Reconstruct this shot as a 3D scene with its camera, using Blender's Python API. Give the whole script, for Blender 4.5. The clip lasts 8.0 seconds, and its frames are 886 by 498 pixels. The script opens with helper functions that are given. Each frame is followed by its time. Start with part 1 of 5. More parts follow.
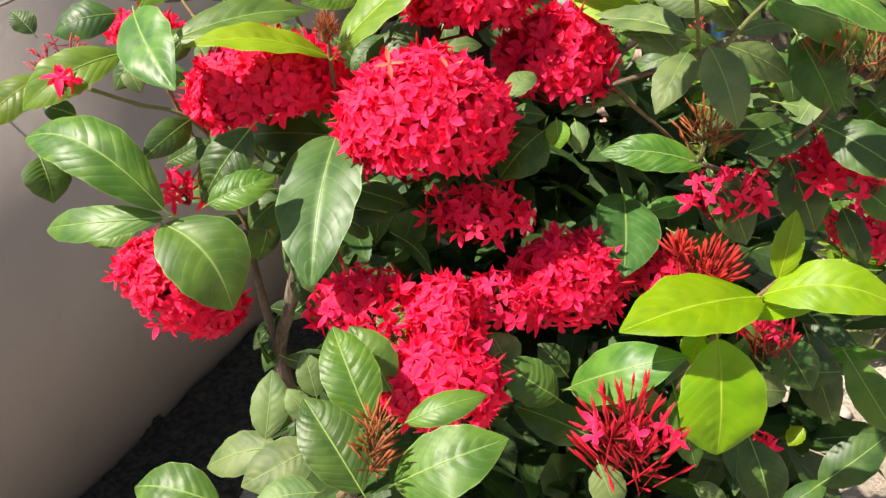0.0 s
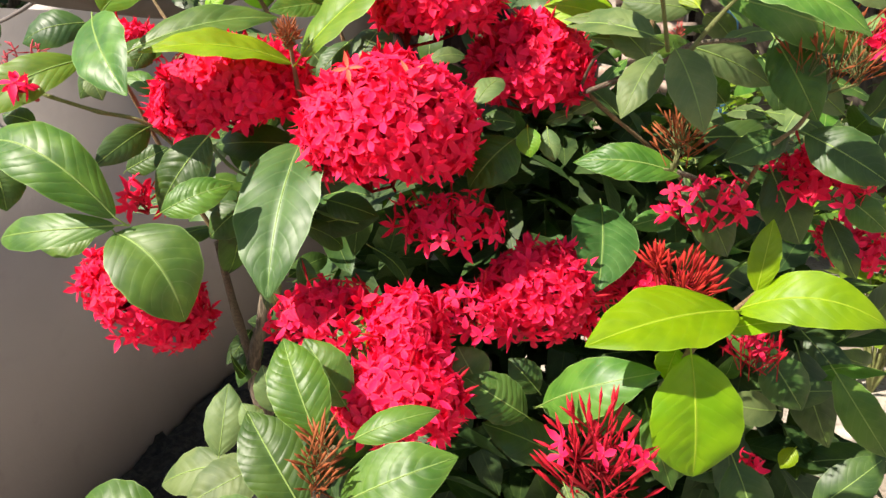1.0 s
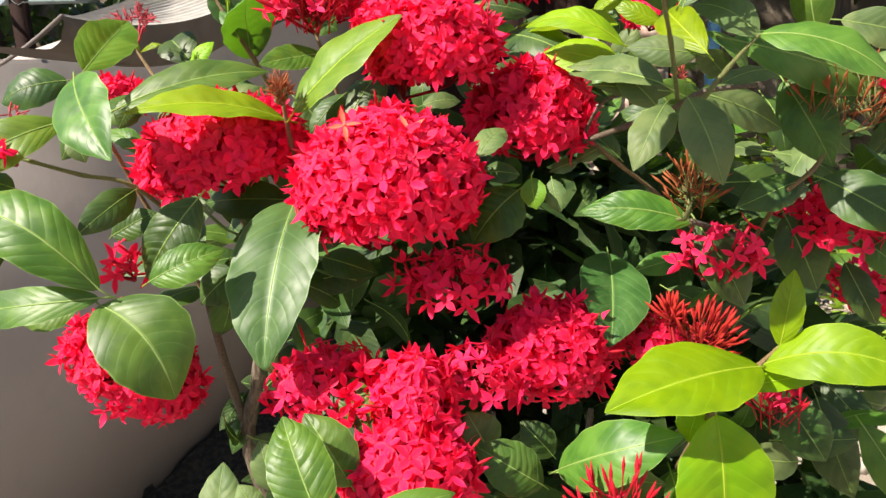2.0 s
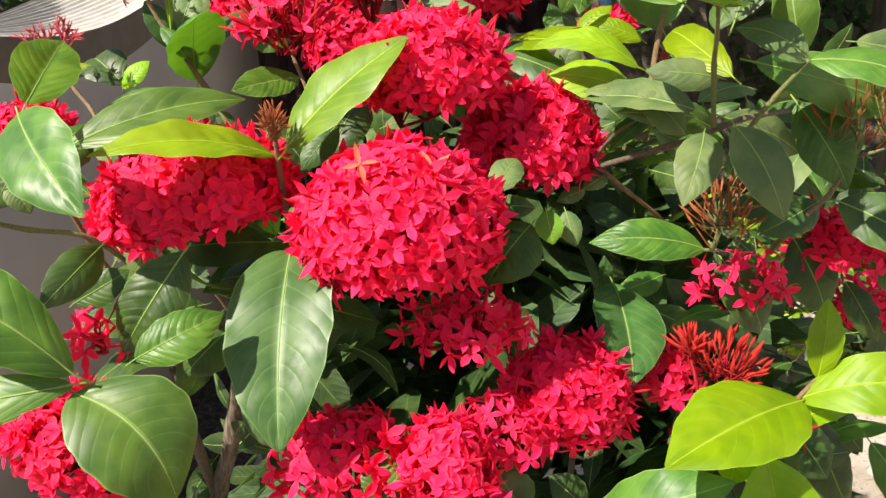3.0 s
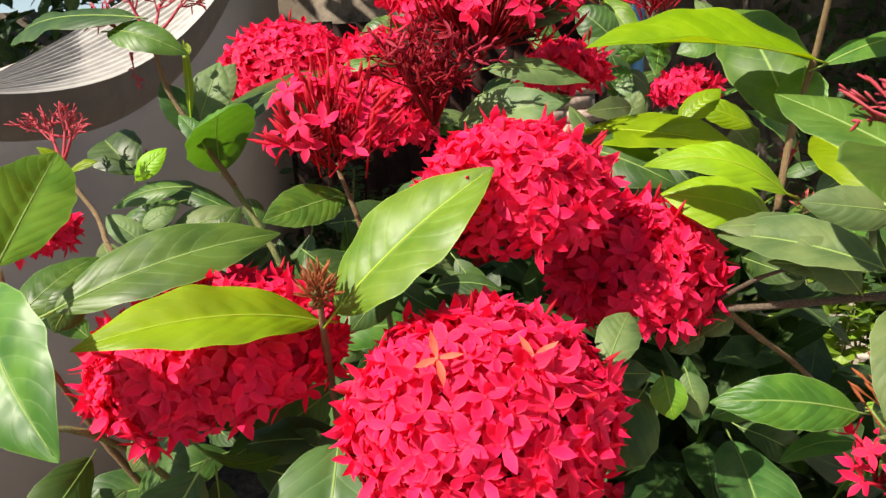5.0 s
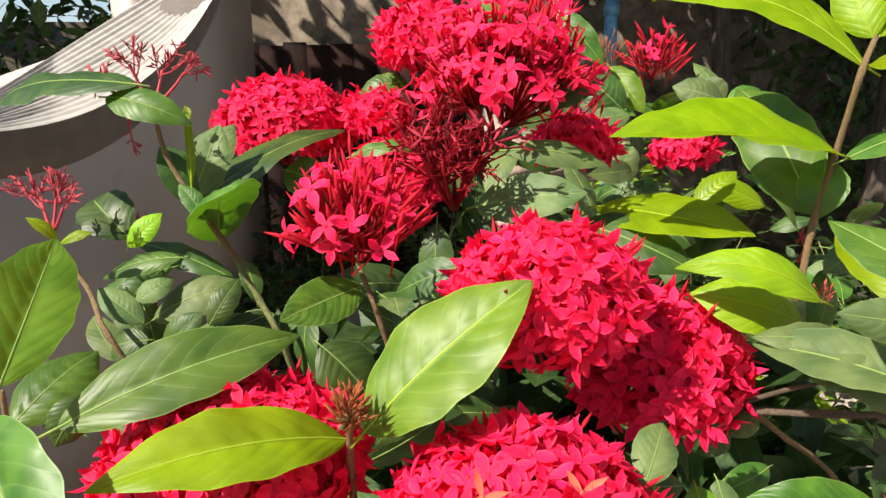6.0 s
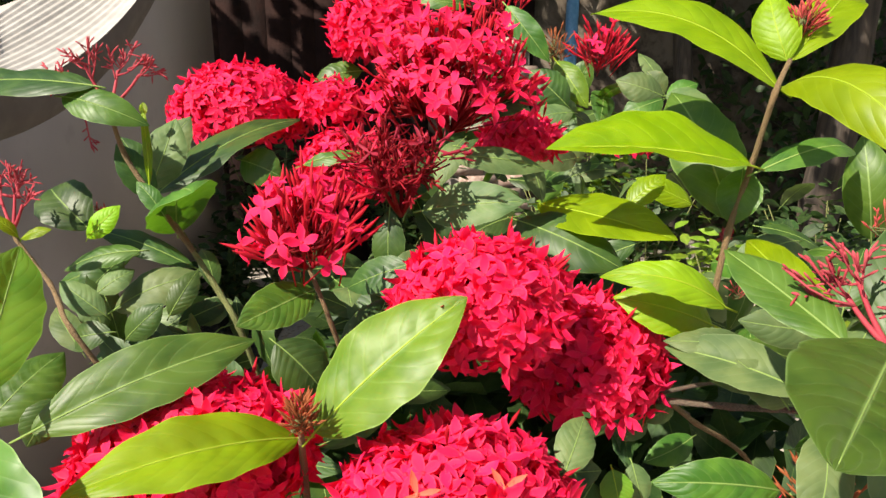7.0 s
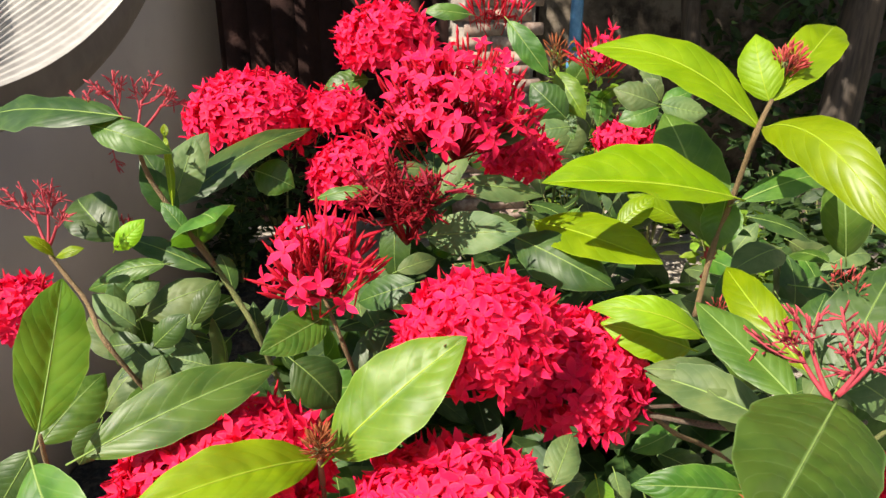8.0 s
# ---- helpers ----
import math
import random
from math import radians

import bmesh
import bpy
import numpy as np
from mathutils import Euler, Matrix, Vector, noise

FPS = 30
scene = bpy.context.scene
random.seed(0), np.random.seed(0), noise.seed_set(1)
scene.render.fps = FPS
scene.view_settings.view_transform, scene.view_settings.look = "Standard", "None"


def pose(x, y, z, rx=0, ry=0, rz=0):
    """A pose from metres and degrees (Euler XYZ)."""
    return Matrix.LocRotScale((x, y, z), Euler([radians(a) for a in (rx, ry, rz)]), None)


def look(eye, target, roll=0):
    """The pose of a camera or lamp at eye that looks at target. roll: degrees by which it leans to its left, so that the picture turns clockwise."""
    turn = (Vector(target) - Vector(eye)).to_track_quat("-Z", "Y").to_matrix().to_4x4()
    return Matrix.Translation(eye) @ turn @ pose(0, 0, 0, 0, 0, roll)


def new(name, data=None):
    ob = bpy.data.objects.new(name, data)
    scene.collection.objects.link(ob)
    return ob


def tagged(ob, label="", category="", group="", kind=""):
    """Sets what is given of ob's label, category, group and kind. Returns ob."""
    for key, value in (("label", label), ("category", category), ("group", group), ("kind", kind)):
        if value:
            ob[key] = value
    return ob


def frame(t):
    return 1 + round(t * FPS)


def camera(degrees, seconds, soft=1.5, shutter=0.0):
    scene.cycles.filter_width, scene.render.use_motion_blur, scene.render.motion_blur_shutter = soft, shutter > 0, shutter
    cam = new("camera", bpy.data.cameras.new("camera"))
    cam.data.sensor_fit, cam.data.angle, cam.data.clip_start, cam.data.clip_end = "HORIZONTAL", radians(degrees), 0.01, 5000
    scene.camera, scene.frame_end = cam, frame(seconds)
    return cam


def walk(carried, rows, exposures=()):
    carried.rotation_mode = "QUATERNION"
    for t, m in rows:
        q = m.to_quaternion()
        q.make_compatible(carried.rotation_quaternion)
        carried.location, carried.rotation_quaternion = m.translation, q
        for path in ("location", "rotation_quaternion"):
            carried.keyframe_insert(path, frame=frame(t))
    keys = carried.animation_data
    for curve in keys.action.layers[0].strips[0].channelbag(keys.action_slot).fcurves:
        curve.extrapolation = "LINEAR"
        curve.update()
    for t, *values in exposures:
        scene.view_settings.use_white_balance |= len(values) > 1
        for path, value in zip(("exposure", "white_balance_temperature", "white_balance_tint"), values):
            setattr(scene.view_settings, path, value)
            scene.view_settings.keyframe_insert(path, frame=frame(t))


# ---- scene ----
cam = camera(64.9, 8.0, 1.5)
METRES, EYE, TILT, LEAN, TURN = 0.45, 1.15, -18.5, 0.0, 0.0
ROWS = [
    (0.0, 0.0, 0.0, 0.0, 0.0, 0.0, -0.0),
    (0.3, 0.0191, 0.0162, -0.0107, 0.29, -0.0, -0.12),
    (0.5, 0.0332, 0.0236, -0.0129, 0.61, -0.43, 0.19),
    (0.8, 0.0562, 0.0292, -0.0116, 1.08, 0.92, -0.25),
    (1.0, 0.0687, 0.0326, -0.0104, 1.23, 1.52, -0.16),
    (1.3, 0.078, 0.0386, -0.0019, 0.83, 2.71, 0.03),
    (1.5, 0.0792, 0.0438, 0.0061, 0.93, 3.21, 1.02),
    (1.7, 0.0689, 0.052, 0.0126, 0.72, 4.11, 1.38),
    (2.8, -0.0547, 0.1625, 0.0785, -5.57, 4.09, 3.79),
    (3.0, -0.0937, 0.1729, 0.0901, -7.91, 4.12, 4.87),
    (3.2, -0.0998, 0.1901, 0.1034, -7.38, 3.93, 5.17),
    (3.5, -0.1015, 0.2263, 0.1314, -7.85, 3.62, 4.43),
    (3.8, -0.0413, 0.2619, 0.169, -4.71, 4.26, 3.69),
    (4.0, -0.0086, 0.2812, 0.1898, -2.04, 4.0, 2.31),
    (4.3, -0.0151, 0.3014, 0.2063, -0.2, 3.99, 1.29),
    (4.5, -0.0364, 0.315, 0.2193, -1.84, 5.31, 2.78),
    (4.7, -0.0743, 0.3325, 0.2409, -4.45, 5.32, 4.75),
    (5.8, -0.1619, 0.3879, 0.3375, -8.31, 5.69, 3.83),
    (6.0, -0.1673, 0.384, 0.3585, -8.85, 6.48, 3.98),
    (6.2, -0.1651, 0.3746, 0.3735, -9.32, 5.68, 3.89),
    (6.5, -0.159, 0.3535, 0.3872, -10.72, 4.73, 4.29),
    (6.8, -0.156, 0.3313, 0.4, -11.98, 3.49, 4.19),
    (7.0, -0.1557, 0.3179, 0.4123, -11.95, 2.31, 3.92),
    (7.2, -0.1593, 0.3061, 0.4291, -12.33, 0.02, 3.53),
    (7.5, -0.1661, 0.2876, 0.4588, -12.87, 0.2, 2.88),
    (7.8, -0.1651, 0.2628, 0.4877, -12.45, -1.36, 3.53),
    (8.0, -0.1638, 0.2444, 0.5062, -11.64, -1.68, 3.67),
]
walk(cam, [(t, pose(0, 0, EYE, TILT, LEAN, TURN) @ pose(METRES * x, METRES * y, METRES * z, 90 + pitch, roll, yaw)) for t, x, y, z, yaw, pitch, roll in ROWS],
     [(0.0, 1.32, 7000, 11), (1.5, 1.32, 7000, 11), (3.0, 1.28, 7000, 11), (3.5, 1.16, 7000, 11), (4.5, 1.06, 7000, 11), (8.0, 1.08, 7000, 11)])

# ---- light ----
SUN_TRAVEL = Vector((0.60, 0.35, -0.72)).normalized()
world = bpy.data.worlds.new("world")
scene.world = world
world.use_nodes = True
sky = world.node_tree.nodes.new("ShaderNodeTexSky")
sky.sky_type, sky.sun_disc = "NISHITA", False
sky.sun_elevation = math.asin(-SUN_TRAVEL.z)
sky.sun_rotation = math.atan2(-SUN_TRAVEL.x, -SUN_TRAVEL.y)
world.node_tree.links.new(sky.outputs[0], world.node_tree.nodes["Background"].inputs[0])
world.node_tree.nodes["Background"].inputs[1].default_value = 0.08
sun = new("sun", bpy.data.lights.new("sun", "SUN"))
sun.data.energy, sun.data.angle, sun.data.color = 5.0, radians(0.5), (1.0, 0.95, 0.87)
sun.matrix_world = look((0, 0, 4), Vector((0, 0, 4)) + SUN_TRAVEL)


# ---- materials ----
class Nodes:
    """Short calls for building a node material."""

    def __init__(self, name):
        self.mat = bpy.data.materials.new(name)
        self.mat.use_nodes = True
        self.tree = self.mat.node_tree
        self.bsdf = self.tree.nodes["Principled BSDF"]
        self.out = self.tree.nodes["Material Output"]

    def node(self, kind, **values):
        n = self.tree.nodes.new(kind)
        for key, value in values.items():
            setattr(n, key, value)
        return n

    def put(self, socket, value):
        if hasattr(value, "is_output"):
            self.tree.links.new(value, socket)
        elif isinstance(value, tuple) and len(value) == 3 and socket.type == "RGBA":
            socket.default_value = (*value, 1.0)
        else:
            socket.default_value = value

    def math(self, op, a, b=0.0, c=0.0):
        n = self.node("ShaderNodeMath", operation=op)
        for socket, value in zip(n.inputs, (a, b, c)):
            self.put(socket, value)
        return n.outputs[0]

    def step(self, value, low, high, a=0.0, b=1.0):
        n = self.node("ShaderNodeMapRange", interpolation_type="SMOOTHSTEP")
        for socket, v in zip(n.inputs, (value, low, high, a, b)):
            self.put(socket, v)
        return n.outputs[0]

    def noise(self, scale, detail=4.0, vector=None, rough=0.55):
        n = self.node("ShaderNodeTexNoise")
        n.inputs["Scale"].default_value, n.inputs["Detail"].default_value = scale, detail
        n.inputs["Roughness"].default_value = rough
        if vector is not None:
            self.put(n.inputs["Vector"], vector)
        return n.outputs["Fac"]

    def mix(self, fac, a, b, blend="MIX"):
        n = self.node("ShaderNodeMix", data_type="RGBA", blend_type=blend)
        self.put(n.inputs[0], fac)
        self.put(n.inputs[6], a)
        self.put(n.inputs[7], b)
        return n.outputs[2]

    def bump(self, height, strength, distance):
        n = self.node("ShaderNodeBump")
        self.put(n.inputs["Height"], height)
        n.inputs["Strength"].default_value, n.inputs["Distance"].default_value = strength, distance
        self.put(self.bsdf.inputs["Normal"], n.outputs[0])
        return n.outputs[0]

    def coords(self):
        return self.node("ShaderNodeTexCoord").outputs["Object"]

    def random(self):
        return self.node("ShaderNodeObjectInfo").outputs["Random"]

    def finish(self, color, rough, **more):
        self.put(self.bsdf.inputs["Base Color"], color)
        self.put(self.bsdf.inputs["Roughness"], rough)
        for key, value in more.items():
            self.put(self.bsdf.inputs[key.replace("_", " ")], value)
        return self.mat

    def translucent(self, color, share, normal=None):
        t = self.node("ShaderNodeBsdfTranslucent")
        self.put(t.inputs[0], color)
        if normal is not None:
            self.put(t.inputs["Normal"], normal)
        m = self.node("ShaderNodeMixShader")
        m.inputs[0].default_value = share
        self.tree.links.new(self.bsdf.outputs[0], m.inputs[1])
        self.tree.links.new(t.outputs[0], m.inputs[2])
        self.tree.links.new(m.outputs[0], self.out.inputs[0])
        return self.mat


def leaf_material(name, dark, light, vein, through_color, share, gloss, quilt, veins=9.0, island=False, coat=0.15):
    """A waxy leaf blade: midrib, arching side veins with puckered fields between, blotches, and light that comes through."""
    n = Nodes(name)
    at = n.coords()
    uv = n.node("ShaderNodeSeparateXYZ")
    n.tree.links.new(n.node("ShaderNodeTexCoord").outputs["UV"], uv.inputs[0])
    off = n.math("ABSOLUTE", n.math("SUBTRACT", n.math("MULTIPLY", uv.outputs[0], 2.0), 1.0))
    arch = n.math("ADD", n.math("MULTIPLY", n.math("POWER", off, 1.4), 2.3), n.math("MULTIPLY", n.noise(35.0, 2.0, at), 0.5))
    phase = n.math("FRACT", n.math("SUBTRACT", n.math("MULTIPLY", uv.outputs[1], veins), arch))
    ridge = n.math("ABSOLUTE", n.math("SUBTRACT", phase, 0.5))
    side = n.math("MULTIPLY", n.step(ridge, 0.42, 0.5), n.step(off, 0.98, 0.7))
    mid = n.step(off, 0.05, 0.015, 0.0, 0.7)
    rand = n.node("ShaderNodeNewGeometry").outputs["Random Per Island"] if island else n.random()
    blotch = n.step(n.noise(55.0, 4.0, at), 0.36, 0.64)
    base = n.mix(blotch, dark, light)
    hue = n.node("ShaderNodeHueSaturation")
    n.put(hue.inputs["Hue"], n.math("ADD", 0.5, n.math("MULTIPLY", n.math("SUBTRACT", rand, 0.62), 0.03)))
    n.put(hue.inputs["Value"], n.math("ADD", 0.82, n.math("MULTIPLY", rand, 0.36)))
    n.put(hue.inputs["Color"], base)
    spots = n.step(n.noise(420.0, 2.0, at), 0.72, 0.80, 0.0, 0.35)
    color = n.mix(n.math("MULTIPLY", side, 0.16), hue.outputs[0], vein)
    color = n.mix(mid, color, vein)
    # pale margin line: the sunlit rim of the blade put into its colour
    color = n.mix(n.step(off, 0.955, 0.998, 0.0, 0.5), color, vein)
    color = n.mix(spots, color, (0.16, 0.15, 0.06))
    field = n.math("SUBTRACT", 0.25, n.math("MULTIPLY", ridge, ridge))
    height = n.math("ADD", n.math("MULTIPLY", field, quilt), n.math("MULTIPLY", n.noise(34.0, 2.0, at), 0.10))
    normal = n.bump(height, 0.75, 0.0042)
    rough = n.math("ADD", gloss + 0.03, n.math("MULTIPLY", n.noise(48.0, 4.0, at), 0.16))
    n.finish(color, rough, Specular_IOR_Level=0.31, Coat_Weight=coat, Coat_Roughness=0.36, Coat_Normal=normal)
    return n.translucent(n.mix(n.math("MULTIPLY", side, 0.35), through_color, tuple(v * 0.6 for v in through_color)), share, normal)


G = leaf_material("leaf_green", (0.032, 0.092, 0.012), (0.070, 0.152, 0.020), (0.24, 0.35, 0.11), (0.16, 0.40, 0.014), 0.20, 0.36, 0.10, coat=0.06)
GD = leaf_material("leaf_deep_green", (0.028, 0.086, 0.018), (0.052, 0.126, 0.030), (0.20, 0.32, 0.12), (0.10, 0.34, 0.02), 0.14, 0.36, 0.20, 10.0, coat=0.06)
GB = leaf_material("leaf_green_puckered", (0.034, 0.094, 0.010), (0.076, 0.158, 0.016), (0.24, 0.35, 0.10), (0.17, 0.41, 0.012), 0.20, 0.36, 0.22, 11.0, coat=0.06)
GL = leaf_material("leaf_light_green", (0.070, 0.168, 0.010), (0.118, 0.230, 0.018), (0.28, 0.42, 0.09), (0.28, 0.48, 0.015), 0.24, 0.37, 0.12, coat=0.04)
D = leaf_material("leaf_dark_green", (0.019, 0.050, 0.010), (0.042, 0.086, 0.015), (0.14, 0.21, 0.07), (0.10, 0.24, 0.010), 0.15, 0.38, 0.12, coat=0.06)
DB = leaf_material("leaf_dark_puckered", (0.022, 0.064, 0.009), (0.050, 0.110, 0.015), (0.15, 0.23, 0.07), (0.12, 0.28, 0.010), 0.17, 0.37, 0.22, 12.0, coat=0.06)
P = leaf_material("leaf_dusty_green", (0.060, 0.106, 0.034), (0.114, 0.164, 0.054), (0.21, 0.27, 0.12), (0.18, 0.32, 0.04), 0.17, 0.46, 0.10, coat=0.0)
L = leaf_material("leaf_lime", (0.122, 0.206, 0.002), (0.176, 0.268, 0.004), (0.32, 0.44, 0.03), (0.40, 0.55, 0.004), 0.34, 0.31, 0.22, coat=0.10)
LG = leaf_material("leaf_bright_lime", (0.106, 0.240, 0.002), (0.160, 0.312, 0.003), (0.30, 0.44, 0.03), (0.30, 0.57, 0.004), 0.36, 0.40, 0.16, coat=0.04)
Y = leaf_material("leaf_yellow_green", (0.125, 0.255, 0.003), (0.180, 0.345, 0.005), (0.30, 0.44, 0.02), (0.36, 0.68, 0.006), 0.26, 0.42, 0.16, coat=0.04)
YG = leaf_material("leaf_folded_green", (0.050, 0.126, 0.010), (0.094, 0.176, 0.016), (0.24, 0.35, 0.08), (0.34, 0.5, 0.008), 0.3, 0.37, 0.18, coat=0.06)
# filler leaf colour, darker than the others to hold the deep shade
FILL = leaf_material("leaf_shade_dark", (0.014, 0.038, 0.009), (0.032, 0.066, 0.016), (0.09, 0.145, 0.035), (0.08, 0.18, 0.01), 0.12, 0.44, 0.2, island=True, coat=0.0)


def petal_material(name, deep, bright, through_color, island=False, rim=0.0):
    n = Nodes(name)
    rand = n.node("ShaderNodeNewGeometry").outputs["Random Per Island"] if island else n.random()
    color = n.mix(n.math("ADD", n.math("MULTIPLY", rand, 0.75), n.math("MULTIPLY", n.noise(300.0, 2.0), 0.25)), deep, bright)
    if rim:
        uv = n.node("ShaderNodeSeparateXYZ")
        n.tree.links.new(n.node("ShaderNodeTexCoord").outputs["UV"], uv.inputs[0])
        off = n.math("ABSOLUTE", n.math("SUBTRACT", n.math("MULTIPLY", uv.outputs[0], 2.0), 1.0))
        color = n.mix(n.step(off, 0.62, 1.0, 0.0, rim), color, (0.95, 0.17, 0.26))
        color = n.mix(n.step(uv.outputs[1], 0.16, 0.0, 0.0, 0.5), color, (0.42, 0.006, 0.02))
    normal = n.bump(n.noise(900.0, 2.0), 0.25, 0.0006)
    n.finish(color, 0.55, Specular_IOR_Level=0.18)
    return n.translucent(through_color, 0.34, normal)


PETAL = petal_material("petal_red", (0.77, 0.011, 0.060), (0.95, 0.020, 0.122), (0.9, 0.012, 0.06), rim=0.2)
BUD = petal_material("bud_scarlet", (0.42, 0.010, 0.022), (0.60, 0.018, 0.045), (0.6, 0.015, 0.02))
BUD_BROWN = petal_material("bud_rust", (0.24, 0.06, 0.022), (0.40, 0.13, 0.05), (0.4, 0.10, 0.02))
BUD_FLAME = petal_material("bud_flame", (0.36, 0.014, 0.020), (0.56, 0.044, 0.028), (0.5, 0.03, 0.02))
BUD_PINK = petal_material("bud_pink", (0.46, 0.05, 0.05), (0.62, 0.14, 0.12), (0.6, 0.08, 0.06))
ORANGE = petal_material("petal_orange", (0.85, 0.14, 0.09), (0.9, 0.22, 0.14), (0.8, 0.15, 0.05))
WILT = petal_material("petal_wilted", (0.20, 0.016, 0.03), (0.52, 0.030, 0.07), (0.3, 0.01, 0.02), island=True)
STALK = petal_material("flower_stalk", (0.18, 0.008, 0.012), (0.42, 0.014, 0.03), (0.4, 0.01, 0.02), island=True)
SEED = petal_material("bare_flower_stalk", (0.40, 0.04, 0.06), (0.60, 0.11, 0.13), (0.4, 0.05, 0.05), island=True)


def bark_material(name, a, b, scale):
    n = Nodes(name)
    grain = n.noise(scale, 6.0)
    n.bump(n.math("ADD", grain, n.noise(scale * 6, 3.0)), 0.6, 0.002)
    return n.finish(n.mix(n.step(grain, 0.35, 0.65), a, b), 0.75)


BARK = bark_material("bark_grey_brown", (0.06, 0.045, 0.03), (0.17, 0.13, 0.09), 90.0)
TWIG = bark_material("twig_brown", (0.13, 0.085, 0.035), (0.26, 0.17, 0.08), 140.0)
TWIG_GREEN = bark_material("twig_green", (0.10, 0.13, 0.03), (0.20, 0.20, 0.07), 140.0)
MIDRIB = petal_material("midrib_pale_green", (0.23, 0.34, 0.09), (0.30, 0.42, 0.12), (0.26, 0.44, 0.06))
MIDRIB_LIME = petal_material("midrib_lime", (0.32, 0.44, 0.03), (0.40, 0.52, 0.05), (0.40, 0.55, 0.01))
# bark colour halved so the sunlit trunks look shaded
TRUNK = bark_material("tree_bark", (0.022, 0.016, 0.011), (0.065, 0.048, 0.034), 14.0)


def ground_material():
    n = Nodes("sandy_soil")
    at = n.coords()
    big, fine = n.noise(2.2, 5.0, at), n.noise(60.0, 6.0, at)
    color = n.mix(n.step(big, 0.38, 0.62), (0.30, 0.25, 0.20), (0.44, 0.39, 0.33))
    color = n.mix(n.step(fine, 0.52, 0.70, 0.0, 0.8), color, (0.14, 0.11, 0.08))
    n.bump(n.math("ADD", fine, n.noise(240.0, 3.0, at)), 0.8, 0.008)
    return n.finish(color, 0.9)


def wall_material():
    n = Nodes("taupe_wall_paint")
    at = n.coords()
    big, fine = n.noise(1.6, 4.0, at), n.noise(34.0, 5.0, at)
    color = n.mix(n.step(big, 0.3, 0.7), (0.335, 0.290, 0.266), (0.388, 0.340, 0.312))
    streak = n.noise(9.0, 4.0, at)
    color = n.mix(n.step(streak, 0.60, 0.78, 0.0, 0.35), color, (0.235, 0.203, 0.187))
    n.bump(fine, 0.25, 0.003)
    return n.finish(color, 0.62)


def moss_shade_material():
    n = Nodes("moss_and_shade_black")
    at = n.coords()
    # near black covers both the moss and the shade on the ground
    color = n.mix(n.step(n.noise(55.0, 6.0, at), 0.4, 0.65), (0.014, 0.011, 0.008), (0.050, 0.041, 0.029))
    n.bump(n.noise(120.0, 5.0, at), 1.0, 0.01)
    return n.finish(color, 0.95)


def stained_material(name, a, b, c, scale):
    n = Nodes(name)
    at = n.coords()
    color = n.mix(n.step(n.noise(scale, 6.0, at, 0.65), 0.40, 0.62), a, b)
    color = n.mix(n.step(n.noise(scale * 0.55, 5.0, at, 0.7), 0.52, 0.66), color, c)
    n.bump(n.noise(scale * 12, 5.0, at), 0.5, 0.01)
    return n.finish(color, 0.9, Specular_IOR_Level=0.15)


def plain_material(name, a, b, rough, scale=40.0, bump=0.2, **more):
    n = Nodes(name)
    at = n.coords()
    n.bump(n.noise(scale * 2, 4.0, at), bump, 0.003)
    return n.finish(n.mix(n.step(n.noise(scale, 5.0, at), 0.35, 0.65), a, b), rough, **more)


SOIL, WALL, MOSS_SHADE = ground_material(), wall_material(), moss_shade_material()
STAINED = stained_material("stained_concrete", (0.080, 0.064, 0.048), (0.170, 0.140, 0.108), (0.030, 0.024, 0.018), 4.0)
# maroon board colour lowered to near black in place of shade
DARKWOOD = stained_material("shade_dark_boards", (0.014, 0.006, 0.005), (0.021, 0.009, 0.007), (0.009, 0.005, 0.004), 5.0)
CLOTH = plain_material("white_ribbed_cloth", (0.30, 0.282, 0.258), (0.36, 0.340, 0.310), 0.85, 30.0, 0.3)
# dark grey that paints in the shade under the cloth; ropes share it
SHADE_CLOTH = plain_material("shade_grey_cloth", (0.105, 0.088, 0.08), (0.13, 0.11, 0.10), 0.8, 20.0, 0.3)
BLUE = plain_material("blue_pipe_paint", (0.06, 0.20, 0.38), (0.10, 0.27, 0.46), 0.45)
BRICK = plain_material("worn_brick", (0.25, 0.165, 0.13), (0.35, 0.27, 0.225), 0.85)
MORTAR = plain_material("mortar", (0.16, 0.14, 0.12), (0.24, 0.21, 0.18), 0.9)
PLASTER = plain_material("pale_plaster", (0.52, 0.48, 0.42), (0.62, 0.58, 0.51), 0.85)
TIN = plain_material("blue_grey_tin", (0.30, 0.38, 0.44), (0.40, 0.48, 0.54), 0.5, 12.0, 0.1)
STONE = plain_material("pale_stone", (0.28, 0.25, 0.21), (0.42, 0.38, 0.33), 0.9)


# ---- building helpers ----
def part(name, bm, material, parent=None, label=""):
    """Links a bmesh as one mesh object under a thing or a part."""
    mesh = bpy.data.meshes.new(name)
    bm.to_mesh(mesh)
    bm.free()
    mesh.materials.append(material)
    mesh.shade_smooth()
    ob = new(name, mesh)
    ob.parent = parent
    return tagged(ob, label=label)


def box(bm, low, high, bevel=0.0):
    made = bmesh.ops.create_cube(bm, size=1.0)["verts"]
    size = [h - l for l, h in zip(low, high)]
    for v in made:
        v.co = Vector([l + (c + 0.5) * s for l, c, s in zip(low, v.co, size)])
    if bevel:
        edges = {e for v in made for e in v.link_edges}
        bmesh.ops.bevel(bm, geom=list(edges), offset=bevel, segments=2, affect="EDGES")


def frame_of(axis, hint=(0, 0, 1)):
    """Two directions square to axis."""
    a = Vector(axis).normalized()
    s = a.cross(Vector(hint))
    if s.length < 1e-3:
        s = a.cross(Vector((1, 0, 0)))
    s.normalize()
    return s, s.cross(a).normalized()


